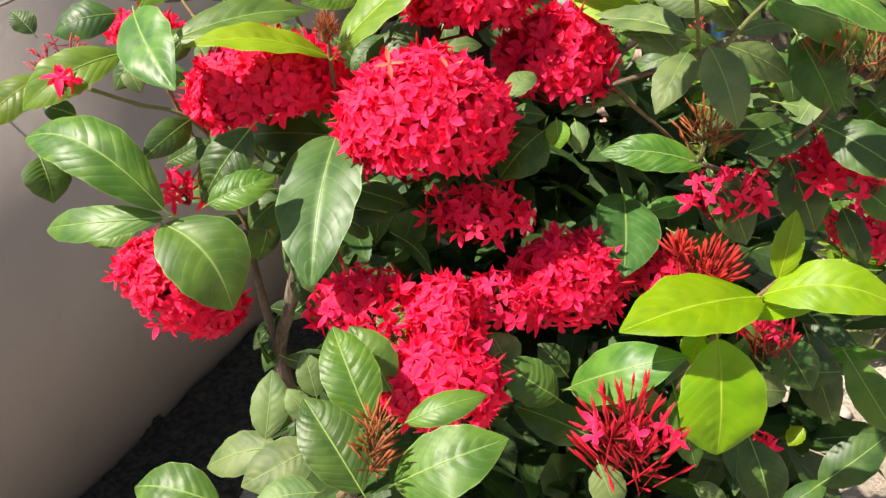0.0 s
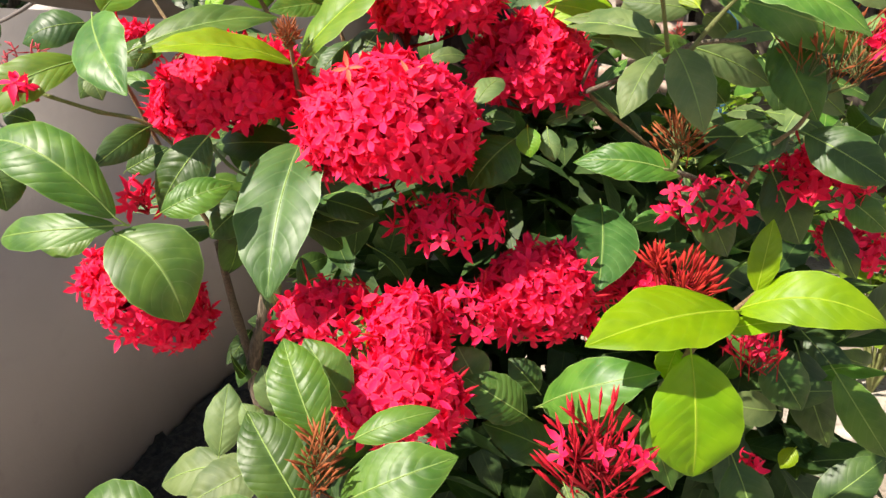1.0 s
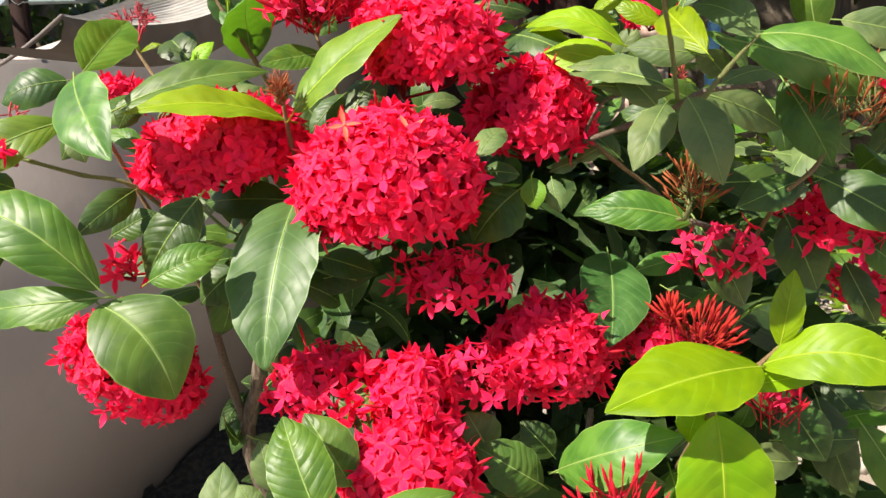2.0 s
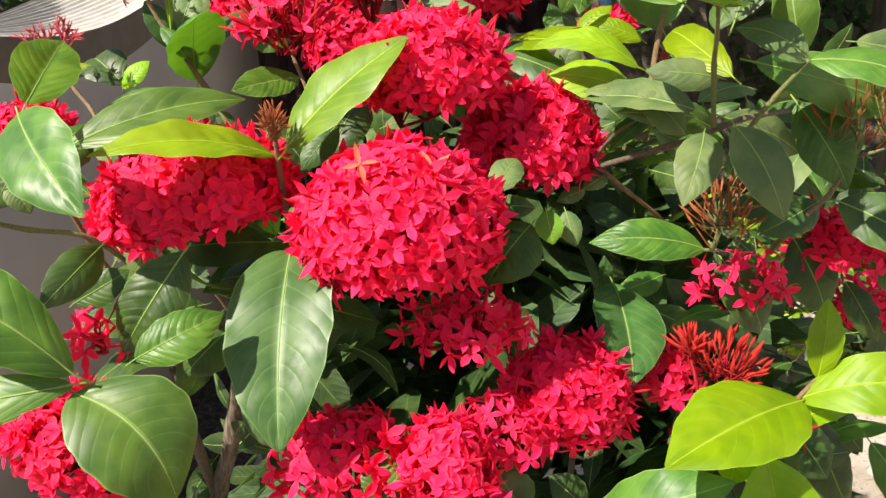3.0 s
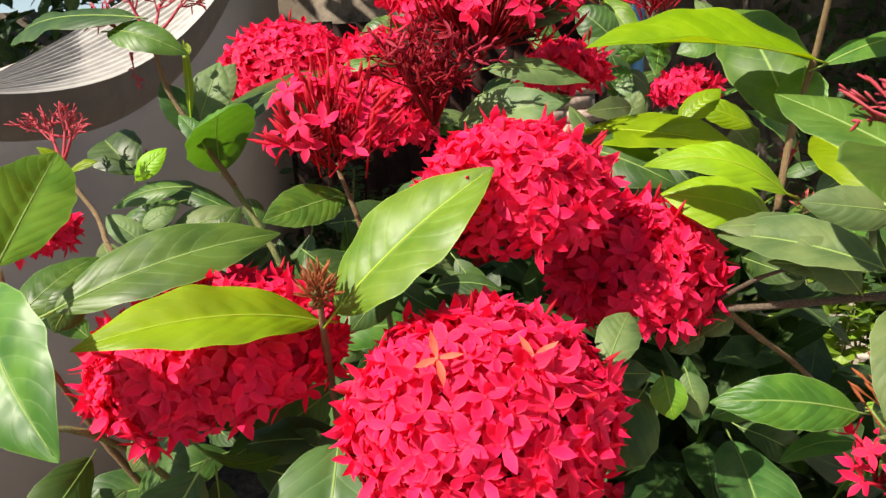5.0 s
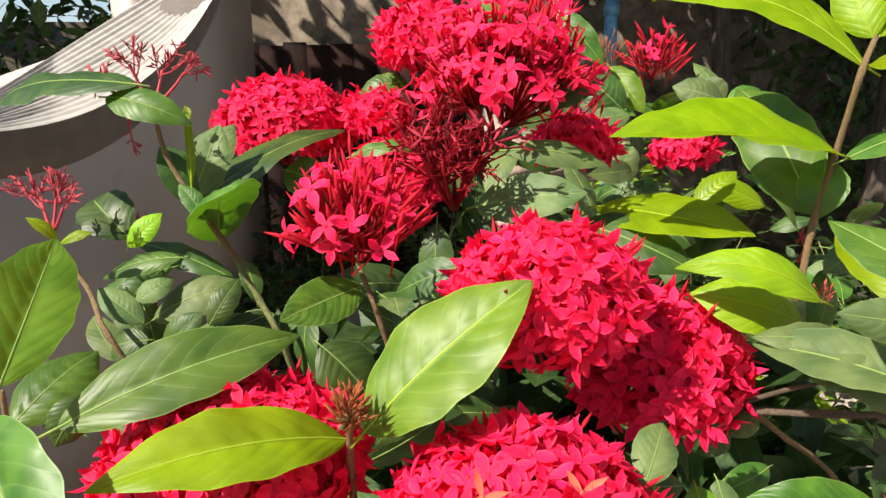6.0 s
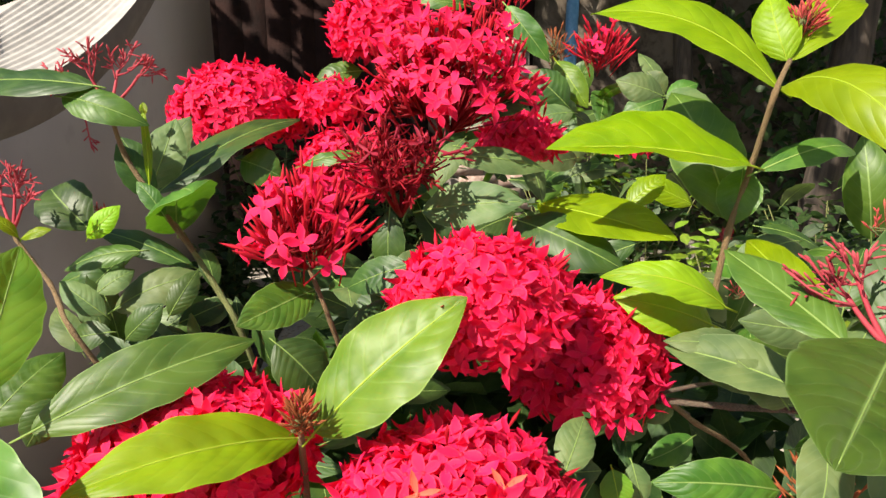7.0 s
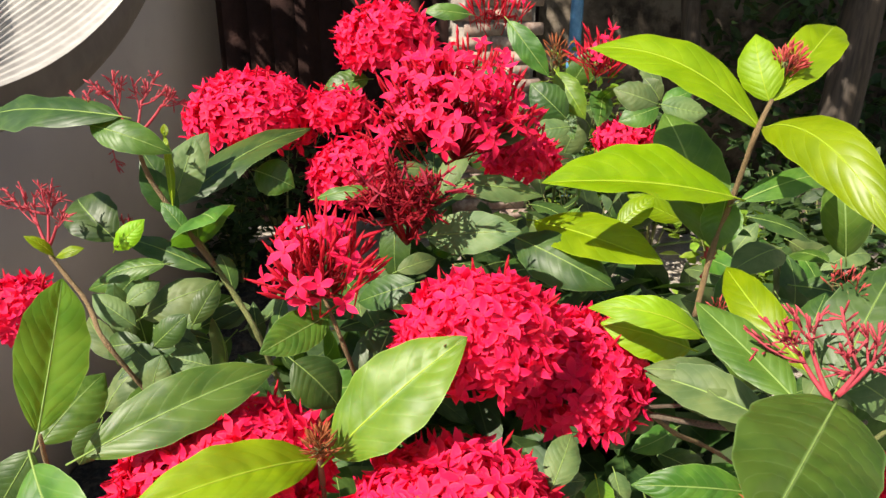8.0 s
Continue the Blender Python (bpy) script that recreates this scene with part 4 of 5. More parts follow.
bare_stalks((0.1198, 0.3679, 1.1911), [((0.1289, 0.3696, 1.2011), [(0.1228, 0.3773, 1.2220), (0.1279, 0.3763, 1.2133), (0.1214, 0.3729, 1.2093), (0.1219, 0.3717, 1.1984)]), ((0.1344, 0.3692, 1.2032), [(0.1350, 0.3757, 1.2117), (0.1348, 0.3703, 1.2179), (0.1404, 0.3694, 1.2119), (0.1398, 0.3666, 1.1992)])])
bare_stalks((-0.2246, 0.4383, 1.1048), [((-0.2420, 0.4453, 1.1162), [(-0.2577, 0.4442, 1.1224), (-0.2546, 0.4506, 1.1301), (-0.2488, 0.4524, 1.1328)]), ((-0.2350, 0.4509, 1.1226), [(-0.2447, 0.4543, 1.1378), (-0.2341, 0.4574, 1.1367), (-0.2260, 0.4507, 1.1335)])])
bare_stalks((-0.2374, 0.6762, 1.1921), [((-0.2572, 0.6805, 1.1974), [(-0.2714, 0.6798, 1.2017), (-0.2689, 0.6903, 1.2080), (-0.2552, 0.6827, 1.2100)]), ((-0.2409, 0.6841, 1.1991), [(-0.2458, 0.6870, 1.2113), (-0.2393, 0.6915, 1.2086), (-0.2309, 0.6821, 1.2016)])])
bare_stalks((-0.2039, 0.7076, 1.1607), [((-0.1984, 0.7075, 1.1714), [(-0.2023, 0.7113, 1.1771), (-0.1963, 0.7122, 1.1734)])])
bare_stalks((0.1843, 0.5587, 1.1579), [((0.1934, 0.5649, 1.1662), [(0.1911, 0.5677, 1.1709), (0.1927, 0.5609, 1.1706)])])
bare_stalks((-0.1925, 0.6754, 1.2439), [((-0.1926, 0.6756, 1.2386), [(-0.1889, 0.6670, 1.2230)])])
# the withered head: a loose tangle of dark stalks
wither_rng = random.Random(37)
tangle = []
for k in range(11):
    a = k * 0.57 + wither_rng.uniform(-0.2, 0.2)
    far = wither_rng.uniform(0.35, 1.0)
    fork = (-0.0143 + 0.026 * far * math.cos(a), 0.5546 + 0.024 * far * math.sin(a), 1.222 + wither_rng.uniform(-0.006, 0.010))
    tangle.append((fork, [tuple(c + wither_rng.gauss(0, 0.0085) for c in fork) for _ in range(5)]))
bare_stalks((-0.0120, 0.5600, 1.1950), tangle, STALK, "withered dark red stalks of a faded flower head")

# the leaves, by sprays
leaf((-0.1856, 0.4420, 1.1526), (-0.1466, 0.3897, 1.1109), 0.0355, (-0.358, -0.731, 0.581), G, 0.079, 0.158, 0.0, exact=True)
leaf((-0.2348, 0.5277, 1.1513), (-0.2794, 0.5229, 1.1371), 0.0281, (-0.027, -0.919, 0.392), D, .1, 0, -0.004)
leaf((-0.1984, 0.4461, 1.1280), (-0.2541, 0.4246, 1.0952), 0.0287, (0.079, -0.890, 0.450), YG, .1, .15, -0.010)
leaf((-0.2473, 0.4416, 1.1148), (-0.2807, 0.4211, 1.0849), 0.0239, (0.138, -0.881, 0.452), YG, .1, .1, -0.030)
leaf((-0.1575, 0.3797, 1.0462), (-0.2434, 0.4043, 1.0819), 0.0358, (0.042, -0.773, 0.634), GB, .16, .1, 0.082)
leaf((-0.2374, 0.4060, 1.0713), (-0.2291, 0.3974, 1.0454), 0.0253, (0.579, -0.699, 0.420), D, .1, .2, -0.006)
leaf((-0.1583, 0.3803, 1.0417), (-0.2388, 0.4020, 1.0277), 0.0217, (-0.304, -0.765, 0.567), G, .08, .1, -0.057)
leaf((-0.1862, 0.4129, 1.0288), (-0.2211, 0.4095, 1.0189), 0.0213, (-0.082, -0.823, 0.562), G, .05, .1, -0.028)
leaf((-0.1600, 0.3820, 1.0370), (-0.1200, 0.3660, 0.9905), 0.0470, (0.300, -0.780, 0.540), G, 0.20, 0.05, -0.10, exact=True, peak=0.48, blunt=0.62)
leaf((-0.1350, 0.3875, 1.0474), (-0.0975, 0.4014, 1.0608), 0.0226, (0.081, -0.795, 0.602), GB, .1, .15, 0.039)
leaf((-0.1164, 0.4223, 1.0854), (-0.1479, 0.4148, 1.0409), 0.0300, (-0.144, -0.954, 0.263), DB, .1, .15, -0.041)
leaf((-0.1425, 0.4620, 1.0812), (-0.1528, 0.4614, 1.0667), 0.0144, (-0.138, -0.980, 0.141), P, .05, .1, -0.021)
leaf((-0.1559, 0.4331, 1.0893), (-0.1706, 0.3896, 1.0726), 0.0190, (0.628, -0.455, 0.631), D, .05, .1, -0.004)
leaf((-0.1695, 0.4247, 1.0642), (-0.1437, 0.4291, 1.0774), 0.0171, (-0.029, -0.930, 0.367), D, .05, .1, 0.029)
leaf((-0.0685, 0.4497, 1.0768), (-0.0772, 0.3802, 0.9987), 0.0530, (-0.198, -0.723, 0.662), GD, 0.084, 0.176, 0.0, exact=True, peak=0.40, blunt=0.62)
leaf((-0.1018, 0.4379, 1.0404), (-0.1255, 0.4309, 1.0197), 0.0241, (-0.096, -0.906, 0.412), D, .05, .1, -0.001)
leaf((-0.0977, 0.4363, 1.0044), (-0.0843, 0.4266, 0.9754), 0.0157, (0.196, -0.899, 0.391), P, .05, .1, 0.000)
leaf((-0.0728, 0.4607, 1.1248), (-0.1540, 0.4260, 1.1325), 0.0300, (0.277, -0.425, 0.862), Y, 0.103, 0.182, 0.0, exact=True)
leaf((-0.1773, 0.4730, 1.1337), (-0.0893, 0.5028, 1.1533), 0.0304, (0.067, -0.679, 0.731), G, 0.085, 0.150, 0.0, exact=True)
leaf((-0.0659, 0.4556, 1.1296), (-0.0005, 0.4598, 1.1824), 0.0425, (-0.490, -0.577, 0.653), GL, 0.053, 0.108, 0.0, exact=True)
leaf((-0.0398, 0.4811, 1.1378), (-0.0612, 0.4729, 1.1147), 0.0170, (-0.149, -0.880, 0.451), D, .05, .05, -0.026)
leaf((-0.0606, 0.5366, 1.1642), (-0.0983, 0.5098, 1.1577), 0.0231, (0.335, -0.639, 0.692), GB, 0.03, 0.05, 0.0, exact=True)
leaf((-0.1443, 0.6702, 1.1651), (-0.1212, 0.5865, 1.2076), 0.0460, (-0.460, 0.300, 0.840), G, .06, .1)
leaf((-0.1886, 0.4598, 1.1562), (-0.1984, 0.5539, 1.1907), 0.0320, (0.516, -0.260, 0.816), YG, 0.021, 0.16, 0.0, exact=True)
leaf((-0.2061, 0.5040, 1.1231), (-0.1811, 0.5377, 1.1409), 0.0280, (0.137, -0.540, 0.831), G, .05, .05, 0.014)
leaf((-0.2051, 0.4894, 1.1284), (-0.2227, 0.4835, 1.1019), 0.0208, (-0.124, -0.947, 0.295), D, .05, .05, -0.027)
leaf((-0.1744, 0.5986, 1.0886), (-0.1658, 0.6060, 1.1140), 0.0203, (-0.111, -0.943, 0.315), P, .05, .05, -0.009)
leaf((-0.1657, 0.6549, 1.1581), (-0.2143, 0.6630, 1.1455), 0.0169, (-0.293, -0.617, 0.730), G, .05, .05, 0.013)
leaf((-0.1857, 0.6559, 1.1193), (-0.1291, 0.6594, 1.1389), 0.0269, (-0.170, -0.755, 0.633), P, .1, .1, 0.005)
leaf((-0.2061, 0.6635, 1.1282), (-0.1922, 0.6520, 1.1051), 0.0193, (0.288, -0.777, 0.560), P, .1, .1, -0.024)
leaf((-0.2054, 0.6983, 1.1639), (-0.2375, 0.7384, 1.1860), 0.0372, (-0.215, -0.597, 0.773), D, .12, .25, -0.026)
leaf((-0.2041, 0.6860, 1.1607), (-0.1816, 0.6887, 1.1814), 0.0165, (-0.227, -0.902, 0.366), Y, .1, .1, 0.043)
leaf((-0.1779, 0.6445, 1.2616), (-0.2774, 0.7083, 1.2520), 0.0332, (-0.350, -0.421, 0.837), D, .05, .1, -0.051)
leaf((-0.1981, 0.6541, 1.2550), (-0.1484, 0.6372, 1.2384), 0.0217, (-0.081, -0.809, 0.582), G, .1, .1, 0.035)
leaf((-0.1623, 0.7167, 1.1833), (-0.0591, 0.7634, 1.2292), 0.0407, (-0.222, -0.388, 0.894), D, .05, .1, 0.044)
leaf((-0.1615, 0.6880, 1.1914), (-0.1423, 0.7007, 1.2372), 0.0298, (-0.143, -0.937, 0.320), P, .05, .1, 0.048)
leaf((-0.1613, 0.7116, 1.1965), (-0.1353, 0.7207, 1.2367), 0.0258, (-0.166, -0.933, 0.320), P, .05, .05, -0.008)
leaf((-0.1558, 0.6644, 1.1897), (-0.1756, 0.6707, 1.2248), 0.0203, (0.312, -0.889, 0.336), D, .05, .1, -0.016)
leaf((-0.1043, 0.7341, 1.2028), (-0.0747, 0.7231, 1.1903), 0.0299, (-0.114, -0.863, 0.493), G, .1, .1, 0.004)
leaf((-0.1460, 0.6383, 1.1836), (-0.1620, 0.6492, 1.2039), 0.0119, (0.047, -0.863, 0.503), G, .05, .1, 0.021)
leaf((-0.1542, 0.6465, 1.2012), (-0.1572, 0.6652, 1.2503), 0.0053, (-0.007, -0.934, 0.356), L, .05, .1, 0.041)
leaf((-0.0065, 0.7904, 1.2656), (-0.0452, 0.7957, 1.2573), 0.0224, (-0.231, -0.794, 0.563), G, .1, .1, -0.041)
leaf((0.0020, 0.5719, 1.1946), (0.0533, 0.5441, 1.2032), 0.0264, (-0.477, -0.729, 0.491), P, 0.055, 0.111, 0.0, exact=True)
leaf((0.0204, 0.5838, 1.2227), (0.0796, 0.5815, 1.2128), 0.0175, (0.075, -0.770, 0.633), P, .06, .05, 0.003)
leaf((0.0412, 0.5987, 1.2457), (0.0798, 0.5950, 1.2586), 0.0159, (-0.252, -0.812, 0.526), D, .06, .05, 0.033)
leaf((0.1817, 0.5333, 1.2197), (0.0656, 0.5502, 1.2300), 0.0523, (0.027, -0.380, 0.925), L, 0.050, 0.351, 0.0, exact=True)
leaf((0.1864, 0.5259, 1.2620), (0.1090, 0.5978, 1.3022), 0.0403, (-0.068, -0.542, 0.838), L, 0.152, 0.061, 0.0, exact=True)
leaf((0.1871, 0.5232, 1.2627), (0.1888, 0.4184, 1.2271), 0.0294, (-0.681, -0.245, 0.690), L, .14, .05, -0.067)
leaf((0.1873, 0.5344, 1.2164), (0.2658, 0.5520, 1.2218), 0.0199, (0.051, -0.496, 0.867), G, .1, .1, 0.034)
leaf((0.1950, 0.5330, 1.2763), (0.1966, 0.5566, 1.3118), 0.0243, (-0.640, -0.626, 0.445), Y, .05, .1, -0.024)
leaf((0.1975, 0.5325, 1.2763), (0.2706, 0.5809, 1.3150), 0.0299, (-0.153, -0.467, 0.871), L, .08, .15, 0.028)
leaf((0.1812, 0.5464, 1.1864), (0.1879, 0.6352, 1.2543), 0.0429, (-0.507, -0.499, 0.703), G, .06, .05, 0.020)
leaf((0.1852, 0.5456, 1.2160), (0.1751, 0.5363, 1.1848), 0.0248, (-0.655, -0.639, 0.403), G, .06, .05, -0.036)
leaf((0.1364, 0.5890, 1.1871), (0.1628, 0.5903, 1.2062), 0.0179, (-0.436, -0.629, 0.644), L, .05, .05, 0.012)
leaf((0.0888, 0.6191, 1.1845), (0.1439, 0.5388, 1.1775), 0.0441, (-0.256, -0.257, 0.932), L, 0.030, 0.037, 0.0, exact=True)
leaf((0.0715, 0.6101, 1.1765), (0.1229, 0.5583, 1.1548), 0.0369, (-0.339, -0.629, 0.699), D, .08, .05, 0.035)
leaf((0.1314, 0.4722, 1.1623), (0.0748, 0.4936, 1.1751), 0.0184, (-0.140, -0.755, 0.641), Y, .12, .1, 0.026)
leaf((0.1358, 0.4874, 1.1469), (0.0873, 0.5029, 1.1604), 0.0277, (-0.099, -0.811, 0.577), Y, .08, .1, -0.005)
leaf((0.1699, 0.4398, 1.1561), (0.1714, 0.5165, 1.1820), 0.0230, (-0.589, -0.252, 0.768), L, .08, .08, -0.031)
leaf((0.1064, 0.3737, 1.1879), (0.0934, 0.4252, 1.2068), 0.0230, (-0.231, -0.387, 0.893), G, 0.02, 0.05, 0.0, exact=True)
leaf((0.1371, 0.4552, 1.1490), (0.0960, 0.4669, 1.1506), 0.0157, (-0.149, -0.630, 0.763), P, .06, .05, -0.030)
leaf((0.1411, 0.4237, 1.1401), (0.0981, 0.4682, 1.1467), 0.0271, (-0.300, -0.417, 0.858), P, 0.079, 0.156, 0.0, exact=True)
leaf((0.1872, 0.4860, 1.1247), (0.1523, 0.4797, 1.1407), 0.0177, (0.229, -0.966, 0.120), G, .08, .1, -0.044)
leaf((0.1214, 0.3695, 1.1861), (0.0485, 0.3118, 1.1880), 0.0450, (0.150, -0.174, 0.964), DB, 0.015, 0.020, 0.0, exact=True, peak=0.45, blunt=0.58)
leaf((0.1365, 0.3854, 1.1806), (0.1775, 0.4088, 1.2240), 0.0324, (-0.501, -0.470, 0.726), D, .05, .05, -0.018)
leaf((0.1484, 0.4204, 1.1791), (0.1682, 0.4348, 1.2006), 0.0166, (-0.517, -0.408, 0.752), D, .05, .05, 0.009)
leaf((0.1798, 0.4753, 1.0516), (0.1096, 0.4890, 1.0576), 0.0262, (-0.120, -0.849, 0.515), GB, .08, .05, 0.030)
leaf((0.0410, 0.4459, 1.1008), (0.0592, 0.4681, 1.1152), 0.0179, (0.006, -0.548, 0.836), P, .08, .1, -0.002)
leaf((0.0756, 0.4674, 1.0845), (0.0779, 0.4610, 1.0656), 0.0159, (-0.292, -0.917, 0.272), GL, .05, .1, -0.001)
leaf((0.0892, 0.4730, 1.0826), (0.0938, 0.4662, 1.0620), 0.0137, (-0.226, -0.938, 0.264), P, .05, .1, 0.021)
leaf((0.0679, 0.4710, 1.0764), (0.0381, 0.4606, 1.0453), 0.0365, (-0.250, -0.821, 0.514), DB, .08, .05, 0.001)
leaf((0.0444, 0.4648, 1.0893), (0.0683, 0.4640, 1.0872), 0.0146, (0.030, -0.799, 0.600), D, .08, .05, 0.020)
leaf((0.1256, 0.4995, 1.0985), (0.1077, 0.4966, 1.0899), 0.0113, (-0.150, -0.802, 0.578), P, .08, .05, -0.022)
leaf((0.1097, 0.4966, 1.0899), (0.0906, 0.4946, 1.0838), 0.0104, (-0.091, -0.822, 0.563), P, .08, .05, -0.018)
leaf((0.1351, 0.5103, 1.0230), (0.1238, 0.4485, 0.9782), 0.0486, (0.221, -0.599, 0.770), GD, 0.075, 0.172, 0.0, exact=True)
leaf((0.1387, 0.4100, 1.1304), (0.1165, 0.3857, 1.0987), 0.0215, (-0.247, -0.677, 0.693), P, .1, .1, -0.026)
leaf((0.1432, 0.3902, 1.1343), (0.1537, 0.3640, 1.0940), 0.0228, (-0.385, -0.817, 0.430), P, .06, .1, -0.031)
leaf((0.1649, 0.4379, 1.1350), (0.2205, 0.4511, 1.1116), 0.0220, (0.295, -0.940, 0.170), P, .06, .1, -0.005)
leaf((0.2234, 0.4604, 1.1393), (0.2491, 0.4439, 1.0899), 0.0297, (-0.311, -0.938, 0.152), DB, .06, .1, -0.002)
leaf((0.2419, 0.4417, 1.0835), (0.2797, 0.4122, 1.0584), 0.0319, (-0.339, -0.822, 0.456), D, .06, .1, 0.011)
leaf((0.2365, 0.4518, 1.0820), (0.1949, 0.4463, 1.0657), 0.0225, (-0.144, -0.767, 0.625), D, .06, .1, -0.034)
leaf((0.1769, 0.4587, 1.0554), (0.2099, 0.4570, 1.0000), 0.0278, (0.023, -0.999, 0.044), D, .1, .1, 0.017)
leaf((0.2390, 0.4741, 1.0542), (0.2615, 0.4683, 1.0054), 0.0318, (-0.121, -0.991, 0.062), D, .06, .1, 0.017)
leaf((0.2863, 0.4836, 1.0194), (0.3049, 0.4702, 0.9794), 0.0202, (-0.217, -0.952, 0.217), D, .06, .1, 0.024)
leaf((0.2738, 0.4496, 1.0440), (0.3014, 0.4420, 1.0214), 0.0200, (-0.125, -0.977, 0.174), G, .06, .1, -0.003)
leaf((0.1831, 0.4412, 1.1630), (0.2853, 0.4553, 1.1328), 0.0301, (0.190, -0.963, 0.193), G, .06, .1, 0.019)
leaf((0.1417, 0.4355, 1.1279), (0.1179, 0.4429, 1.1501), 0.0184, (-0.090, -0.970, 0.228), P, .06, .1, 0.012)
leaf((0.1929, 0.3929, 0.9875), (0.0992, 0.3582, 0.9803), 0.0486, (0.058, -0.353, 0.934), LG, 0.069, 0.142, 0.0, exact=True)
leaf((0.1952, 0.3976, 0.9862), (0.2663, 0.3676, 0.9880), 0.0327, (-0.314, -0.707, 0.633), LG, .12, .05, -0.081)
leaf((0.1634, 0.3763, 0.9679), (0.1680, 0.3652, 0.8947), 0.0539, (0.05, -0.985, 0.161), LG, 0.080, 0.120, 0.0, exact=True, peak=0.52, blunt=0.6)
leaf((0.2047, 0.3971, 0.9975), (0.2132, 0.4059, 1.0393), 0.0172, (-0.529, -0.803, 0.275), LG, .05, .2, 0.021)
leaf((0.1834, 0.3946, 0.9742), (0.2341, 0.4054, 0.9749), 0.0129, (0.127, -0.643, 0.755), LG, .05, .1, 0.017)
leaf((0.1634, 0.4004, 0.9600), (0.1563, 0.3942, 0.9414), 0.0194, (-0.440, -0.787, 0.432), LG, .05, .1, 0.010)
leaf((0.0852, 0.4117, 0.9148), (0.1468, 0.3742, 0.9572), 0.0372, (-0.677, -0.509, 0.532), G, .1, .08, 0.033)
leaf((0.0861, 0.4156, 0.9109), (0.1485, 0.4041, 0.9082), 0.0262, (-0.092, -0.672, 0.735), P, .06, .05, 0.033)
leaf((0.0728, 0.3873, 0.9207), (0.0344, 0.3920, 0.9445), 0.0291, (0.213, -0.832, 0.512), DB, .08, .1, -0.024)
leaf((0.0442, 0.4020, 0.9331), (0.0307, 0.4097, 0.9563), 0.0272, (0.104, -0.923, 0.369), P, .06, .1, -0.008)
leaf((0.0835, 0.4187, 0.9203), (0.0640, 0.4255, 0.9405), 0.0213, (0.185, -0.865, 0.467), D, .06, .1, -0.012)
leaf((0.0963, 0.3970, 0.8869), (0.0463, 0.4034, 0.9060), 0.0294, (0.185, -0.678, 0.711), D, .06, .1, -0.015)
leaf((0.1426, 0.3802, 0.9312), (0.1595, 0.3725, 0.8797), 0.0197, (-0.185, -0.979, 0.086), G, .05, .15, -0.001)
leaf((0.3946, 0.5167, 0.8032), (0.3173, 0.5441, 0.7812), 0.0335, (-0.372, -0.366, 0.853), D, .08, .05, -0.009)
leaf((0.2659, 0.4994, 0.9091), (0.2913, 0.4861, 0.8693), 0.0360, (-0.062, -0.958, 0.281), D, .06, .05, 0.013)
leaf((0.3029, 0.5278, 0.8995), (0.3265, 0.5032, 0.8259), 0.0360, (-0.165, -0.950, 0.265), D, .06, .05, 0.037)
leaf((0.2903, 0.4498, 0.9187), (0.3248, 0.4316, 0.8641), 0.0271, (-0.208, -0.960, 0.190), G, .06, .05, 0.013)
leaf((0.2206, 0.4305, 0.8610), (0.2344, 0.4145, 0.8129), 0.0353, (-0.075, -0.952, 0.297), D, .06, .05, -0.008)
leaf((0.0895, 0.3401, 0.9059), (0.0999, 0.3316, 0.8803), 0.0208, (-0.045, -0.953, 0.301), P, .06, .05, 0.002)
leaf((0.1800, 0.4205, 0.8310), (0.2060, 0.4161, 0.8179), 0.0150, (0.159, -0.797, 0.583), P, .06, .05, 0.010)
leaf((-0.0238, 0.2843, 0.9343), (0.0314, 0.2854, 0.9597), 0.0335, (-0.309, -0.641, 0.702), G, .1, .06, 0.037)
leaf((-0.0186, 0.3025, 0.9574), (0.0228, 0.3104, 0.9685), 0.0167, (-0.104, -0.582, 0.807), G, .1, .06, 0.039)
leaf((-0.0380, 0.2763, 0.9359), (-0.0700, 0.3066, 0.9697), 0.0298, (0.099, -0.693, 0.714), DB, .08, .1, -0.004)
leaf((-0.0371, 0.3087, 0.9538), (-0.0596, 0.3424, 0.9915), 0.0296, (0.033, -0.735, 0.677), GB, .08, .08, -0.009)
leaf((-0.0291, 0.3447, 0.9510), (-0.0532, 0.3608, 0.9833), 0.0267, (0.100, -0.859, 0.502), G, .06, .08, 0.016)
leaf((-0.0272, 0.3889, 0.9570), (-0.0341, 0.4057, 0.9820), 0.0205, (-0.032, -0.834, 0.551), GB, .05, .12, -0.019)
leaf((-0.1044, 0.3533, 0.9136), (-0.1036, 0.3780, 0.9465), 0.0228, (0.027, -0.799, 0.600), P, .05, .1, 0.032)
leaf((-0.0781, 0.3789, 0.9272), (-0.0858, 0.3878, 0.9537), 0.0175, (0.156, -0.922, 0.354), P, .05, .1, 0.010)
leaf((-0.0811, 0.3571, 0.9250), (-0.0918, 0.3628, 0.9420), 0.0146, (0.225, -0.873, 0.433), P, .05, .1, 0.036)
leaf((-0.0995, 0.3606, 0.9040), (-0.1468, 0.3675, 0.8837), 0.0266, (-0.381, -0.635, 0.672), P, .06, .06, 0.013)
leaf((-0.0666, 0.3178, 0.9339), (-0.1051, 0.3041, 0.9179), 0.0288, (-0.066, -0.671, 0.739), P, .06, .06, -0.034)
leaf((-0.1172, 0.3038, 0.9076), (-0.1669, 0.3167, 0.9083), 0.0283, (-0.134, -0.561, 0.817), G, .12, .06, 0.014)
leaf((-0.0630, 0.2931, 0.9229), (-0.0954, 0.2913, 0.9175), 0.0212, (-0.095, -0.623, 0.777), P, .06, .06, 0.006)
leaf((-0.1811, 0.7016, 1.1421), (-0.2326, 0.7072, 1.1226), 0.0172, (-0.277, -0.822, 0.497), G, .08, .05, -0.047)
